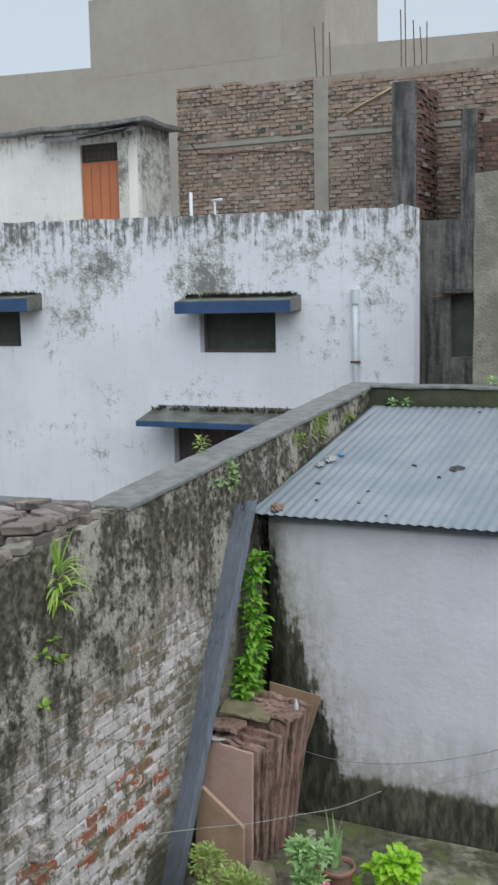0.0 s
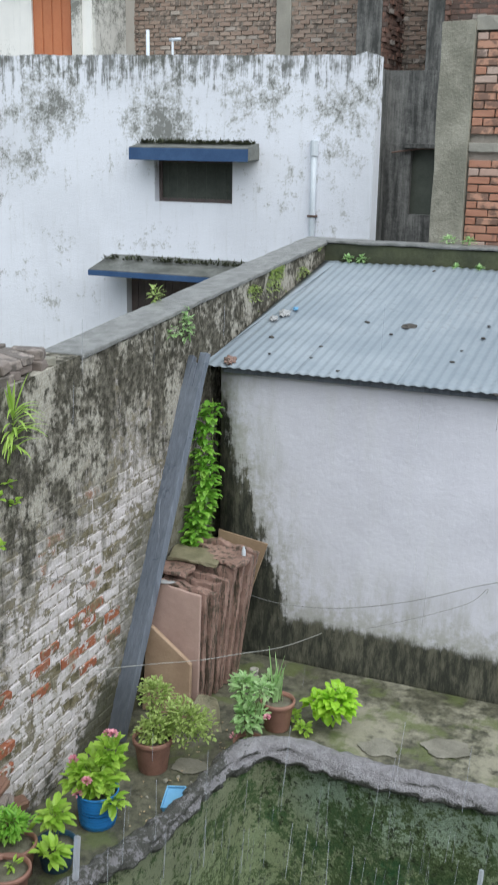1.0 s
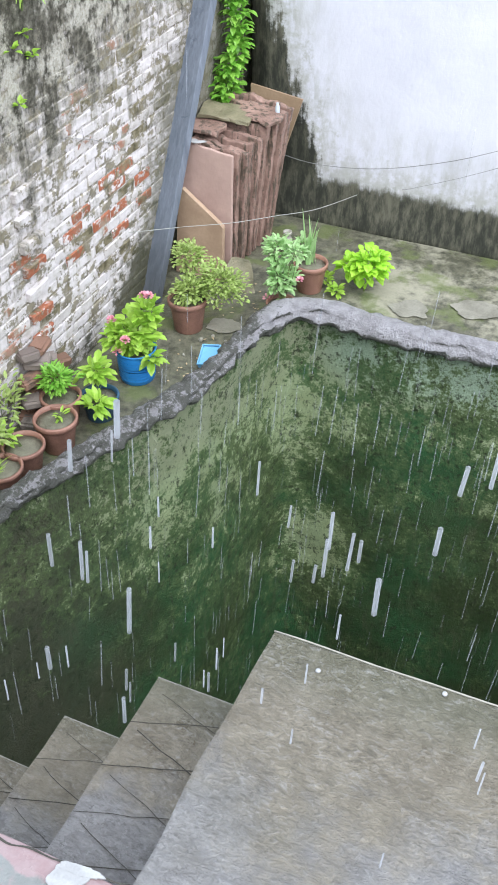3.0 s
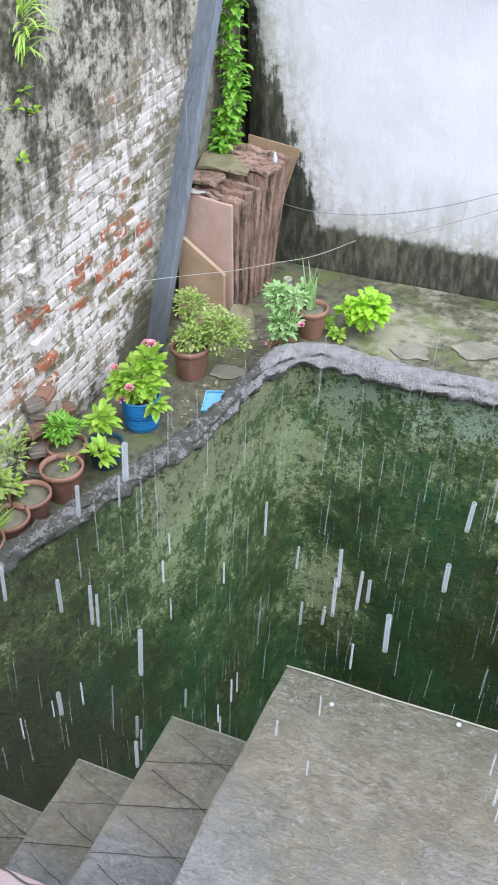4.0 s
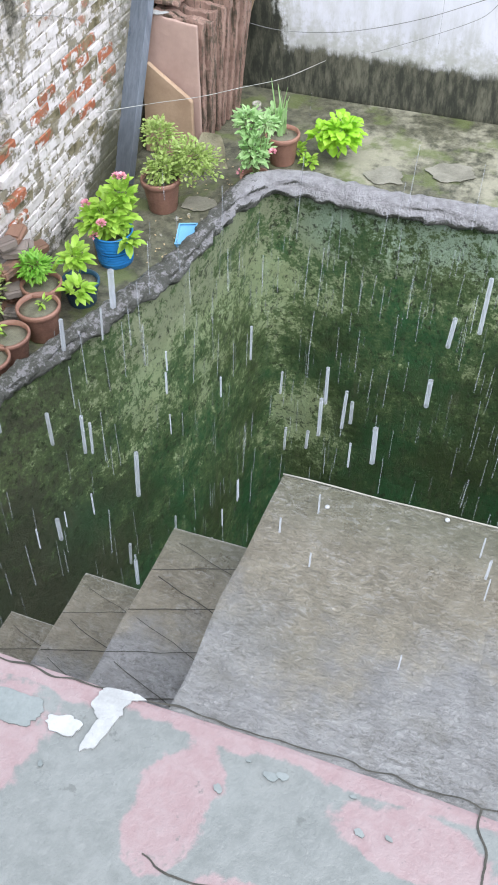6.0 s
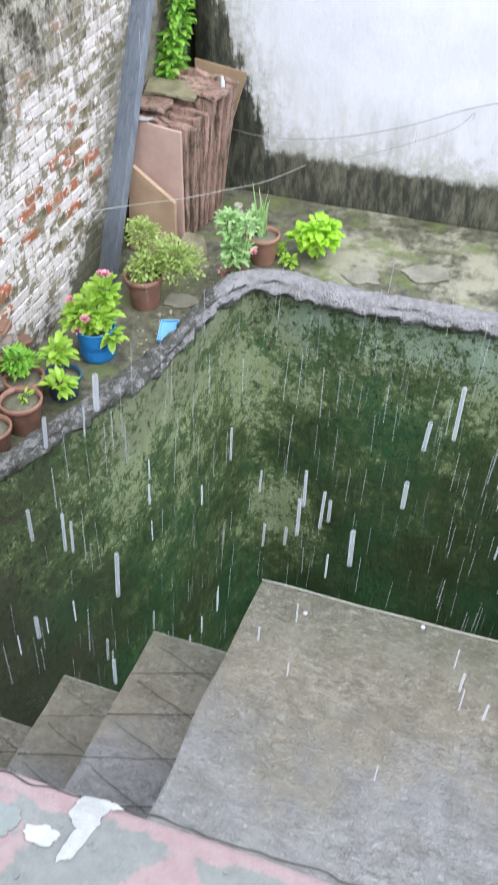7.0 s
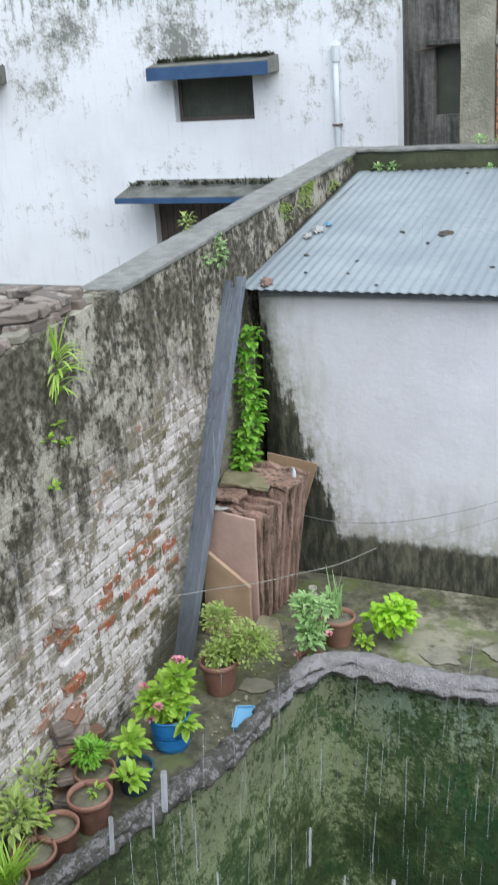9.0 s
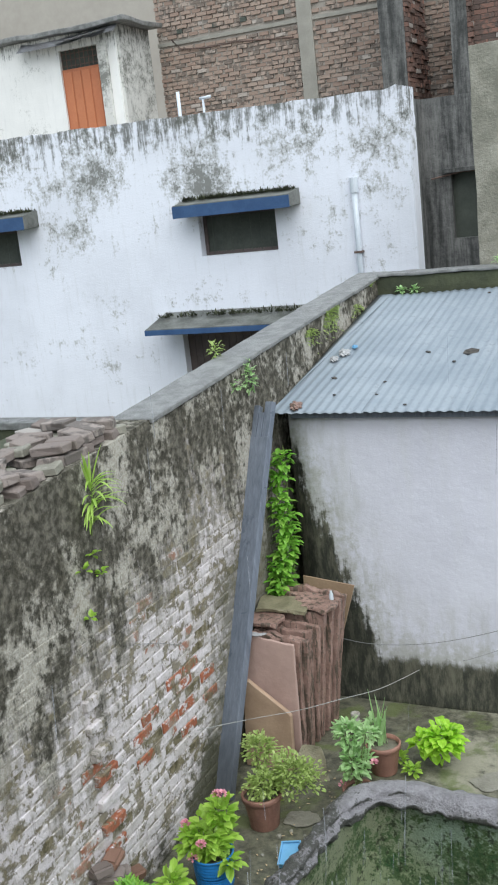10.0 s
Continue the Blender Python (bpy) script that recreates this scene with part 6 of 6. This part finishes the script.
# rubble at the wall foot
loose = []
for k in range(5):
    bm = brick_mesh("loose_brick", k, 0.2 - 0.02 * k, 0.11, 0.072, 0.014, 0.016)
    loose.append(mesh_of("loose_brick", bm, M_RUBBLE if k % 2 else M_OLDBRICK))
for k, (x, y, z, rz, rx) in enumerate(((-3.49, 4.42, 0.0, 30, 0), (-3.50, 4.60, 0.0, 80, 0), (-3.50, 4.48, 0.075, 60, 4), (-3.51, 4.62, 0.15, 20, 0), (-3.50, 4.5, 0.15, 85, 3), (-3.51, 4.58, 0.225, 45, 8), (-3.47, 4.72, 0.0, 100, 0), (-3.49, 4.7, 0.075, 70, 0), (-3.51, 4.66, 0.30, 35, 12), (-3.51, 4.74, 0.15, 60, 0), (-3.51, 4.74, 0.225, 60, 5), (-3.45, 4.36, 0.0, 10, 0), (-3.46, 4.52, 0.075, 120, 0), (-3.47, 4.4, 0.15, 40, 5), (-3.48, 4.56, 0.225, 15, -6), (-3.48, 4.44, 0.30, 75, 4), (-3.49, 4.53, 0.375, 30, 8), (-3.5, 4.6, 0.45, 100, 0), (-3.5, 4.47, 0.45, 55, -8))):
    ob = new("loose_brick", loose[k % 5])
    ob.matrix_basis = pose(x, y, z, rx, 0, rz)
    tagged(ob, "chipped red brick in a rubble heap at the wall foot", "brick", "rubble at the wall foot")
for k, (x, y, s) in enumerate(((-2.92, 5.72, 0.02), (-2.86, 5.8, 0.015), (-2.8, 5.66, 0.018), (-2.75, 5.78, 0.012), (-2.95, 5.5, 0.012), (-2.7, 5.9, 0.014), (-2.65, 5.75, 0.01))):
    bm = bmesh.new()
    bmesh.ops.create_icosphere(bm, subdivisions=1, radius=s)
    rough_up(bm, s * 0.4, 40, k)
    tagged(part("stone", bm, M_FLAG, None, "small pale stone on the yard floor", at=pose(x, y, s * 0.5)), category="stone", group="stones in the yard")
bm = bmesh.new()
r = random.Random(61)
for _ in range(150):
    x, y = r.uniform(-3.3, -2.35), r.uniform(5.15, 6.6)
    if x > -2.72 + 0.25 * max(0.0, y - 6.2) or (x + 3.08) ** 2 + (y - 5.84) ** 2 < 0.03:
        continue
    a = r.uniform(0, 6.28)
    blade(bm, (x, y, 0.006 + r.uniform(0, 0.004)), (math.cos(a), math.sin(a), 0.12), r.uniform(0.012, 0.034), r.uniform(0.008, 0.017), 0.2, 2)
tagged(part("leaf_litter", bm, M_BAMBOO, None, "small pale fallen leaves on the wet yard floor"), category="litter", kind="stuff")
for k, (x, y, rx, ry) in enumerate(((-1.65, 6.75, 0.16, 0.11), (-2.85, 5.95, 0.14, 0.09), (-1.2, 6.95, 0.2, 0.12))):
    bm = bmesh.new()
    flat_blob(bm, x, y, 0.012, rx, ry, k * 5.0, 0.2, 30)
    tagged(part("flagstone", bm, M_FLAG, None, "flat worn pale flagstone in the yard floor"), category="flagstone", group="flagstones in the yard")

# loose bricks and stones stacked on the wall top
shapes = [mesh_of("stacked_brick", brick_mesh("stacked_brick", 20 + k, 0.235 - 0.025 * k, 0.115, 0.056, 0.012, 0.007), (M_RUBBLE, M_RUBBLE, M_RUBBLE, M_FLAG)[k]) for k in range(4)]
g = random.Random(41)
for layer in range(2):
    y = 3.3
    while y < 5.62 - 0.1 * layer:
        for x in ((-3.70, -3.95, -4.2) if layer == 0 else (-3.74, -3.99)):
            if g.random() < 0.92 - 0.2 * layer:
                ob = new("stacked_brick", shapes[g.randrange(4)])
                ob.matrix_basis = pose(x + g.uniform(-0.035, 0.03), y + g.uniform(-0.03, 0.03), wall_top(y) + 0.068 * layer + 0.004, g.uniform(-7, 7), g.uniform(-7, 7), g.uniform(-22, 22) + (90 if g.random() < 0.3 else 0))
                tagged(ob, "old weathered brick stacked loose on the wall top", "brick", "bricks stacked on the wall")
        y += 0.124

# ---- single bricks of the walls ----
g = random.Random(50)
unit = {}


def wall_brick(parent, key, along, high, deep, material, m):
    if key not in unit:
        b = bmesh.new()
        box(b, -deep / 2, deep / 2, -along / 2, along / 2, -high / 2, high / 2)
        bmesh.ops.bevel(b, geom=b.edges[:], offset=0.007, segments=1, affect="EDGES")
        for v in b.verts:
            v.co += noise.noise_vector(v.co * 22 + Vector((len(unit) * 3.7, 0, 0))) * 0.007
        unit[key] = mesh_of("brick", b, material)
    ob = new("brick", unit[key])
    ob.parent = parent
    ob.matrix_basis = m


rest = []
for a, b, c, d, row in brick_boxes(2.4, 7.74, 0.0, 2.9, 0.084, 0.235, g, 0.010):
    mid, z = (a + b) / 2, (c + d) / 2
    if d > wall_top(mid) - 0.06 or (z > 2.1 and 4.7 < mid < 5.0 and g.random() < 0.5):
        continue
    proud = 0.001 + abs(g.gauss(0, 0.0025))
    if z < 1.98 and 3.9 < mid < 6.95:
        band = abs(z - 0.90 - 0.10 * (mid - 5.5)) < 0.22 and 5.2 < mid < 6.3
        tooth = abs(mid - 4.70) < 0.16 and 0.45 < z < 1.6
        rim_ = noise.noise(Vector((mid * 2.2, z * 3.0, 8)))
        chance, kind = g.random(), "wash"
        if (band and chance < 0.46) or (tooth and chance < 0.2) or chance < 0.004:
            kind, proud = "red", 0.004 + g.uniform(0, 0.006)
        elif rim_ > 0.28 and chance < 0.5 or chance > 0.975:
            kind, proud = "hollow", 0.002 + g.uniform(0, 0.003)
        if tooth and row % 2:
            proud = g.uniform(0.02, 0.05)
            kind = "hollow" if kind == "wash" and chance < 0.4 else kind
        wall_brick(wall_west, (kind, round(b - a, 2), g.randrange(4)), b - a, d - c, 0.1, {"wash": M_WALL_BRICK, "red": M_WALL_RED, "hollow": M_WALL_HOLLOW}[kind], pose(-3.58 - 0.05 + proud, mid, z, 0, g.uniform(-1.2, 1.2), g.uniform(-1.5, 1.5)))
    elif g.random() < 0.8:
        rest.append((-3.64, -3.58 + proud * 0.5, a, b, c, d))
cuboids("brick_course", rest, M_WALL, wall_west, "blackened brick courses")

rest = []
for a, b, c, d, row in brick_boxes(0.37, 4.4, 3.1, 5.5, 0.086, 0.245, g):
    if 4.28 < d and c < 4.40:
        continue
    if a < 2.3:
        wall_brick(bhouse, ("b", round(b - a, 2), g.randrange(4)), b - a, d - c, 0.12, M_BRICK, pose((a + b) / 2, 0.11 - g.uniform(0.0, 0.012), (c + d) / 2, 0, 0, 90 + g.uniform(-1.5, 1.5)))
    else:
        rest.append((a, b, 0.06 + g.uniform(-0.006, 0.006), 0.2, c, d))
cuboids("brick_course", rest, M_BRICK, bhouse, "orange brick courses")


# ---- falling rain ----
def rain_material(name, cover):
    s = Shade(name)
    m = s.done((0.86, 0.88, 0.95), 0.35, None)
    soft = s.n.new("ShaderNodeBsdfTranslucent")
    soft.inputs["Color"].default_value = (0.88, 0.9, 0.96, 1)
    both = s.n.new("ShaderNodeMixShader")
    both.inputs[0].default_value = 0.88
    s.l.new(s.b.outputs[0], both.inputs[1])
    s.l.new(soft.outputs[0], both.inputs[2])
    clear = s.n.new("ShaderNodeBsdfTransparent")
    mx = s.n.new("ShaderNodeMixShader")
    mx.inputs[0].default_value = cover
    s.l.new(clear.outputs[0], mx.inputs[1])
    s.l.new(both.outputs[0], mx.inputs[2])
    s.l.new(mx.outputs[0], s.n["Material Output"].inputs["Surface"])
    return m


# A still rod in the shape of a falling drop's motion blur.
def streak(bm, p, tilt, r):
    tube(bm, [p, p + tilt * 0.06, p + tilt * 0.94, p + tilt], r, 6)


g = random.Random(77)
# The camera's place; streaks are kept or dropped to suit its view.
VIEWPOINT = Vector((0, 0, 4.3))


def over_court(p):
    """Whether the streak shows against the sunken court in the camera's view."""
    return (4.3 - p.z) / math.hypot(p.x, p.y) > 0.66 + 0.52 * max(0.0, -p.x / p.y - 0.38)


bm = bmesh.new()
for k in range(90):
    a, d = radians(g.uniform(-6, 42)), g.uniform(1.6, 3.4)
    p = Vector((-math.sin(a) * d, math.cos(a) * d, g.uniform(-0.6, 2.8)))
    if p.y < 1.42 or (p - VIEWPOINT).length < 2.1 or p.x < -2.4 or (not over_court(p) and k % 9):
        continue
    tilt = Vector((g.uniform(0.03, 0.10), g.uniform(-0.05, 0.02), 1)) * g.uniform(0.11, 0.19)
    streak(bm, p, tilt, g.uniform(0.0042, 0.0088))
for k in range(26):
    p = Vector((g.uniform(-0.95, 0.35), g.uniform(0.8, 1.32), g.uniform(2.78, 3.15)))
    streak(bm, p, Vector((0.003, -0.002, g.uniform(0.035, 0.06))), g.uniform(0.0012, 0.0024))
tagged(part("rain_streak", bm, rain_material("large_streaks", 0.42), None, "large rain streaks close by", True), category="rain", kind="stuff")
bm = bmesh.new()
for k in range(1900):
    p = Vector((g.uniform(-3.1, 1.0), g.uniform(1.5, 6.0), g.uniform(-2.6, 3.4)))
    if (not over_court(p) and k % 14) or (p - VIEWPOINT).length < 3.0 or (p.y > 5.6 and p.z < 0.3) or (p.x < -2.4 and p.z < 1.2):
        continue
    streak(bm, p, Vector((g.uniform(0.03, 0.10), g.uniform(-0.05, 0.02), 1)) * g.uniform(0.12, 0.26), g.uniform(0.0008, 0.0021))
tagged(part("rain", bm, rain_material("fine_rain", 0.2), None, "heavy rain built as fine streaks over the sunken court", True), category="rain", kind="stuff")
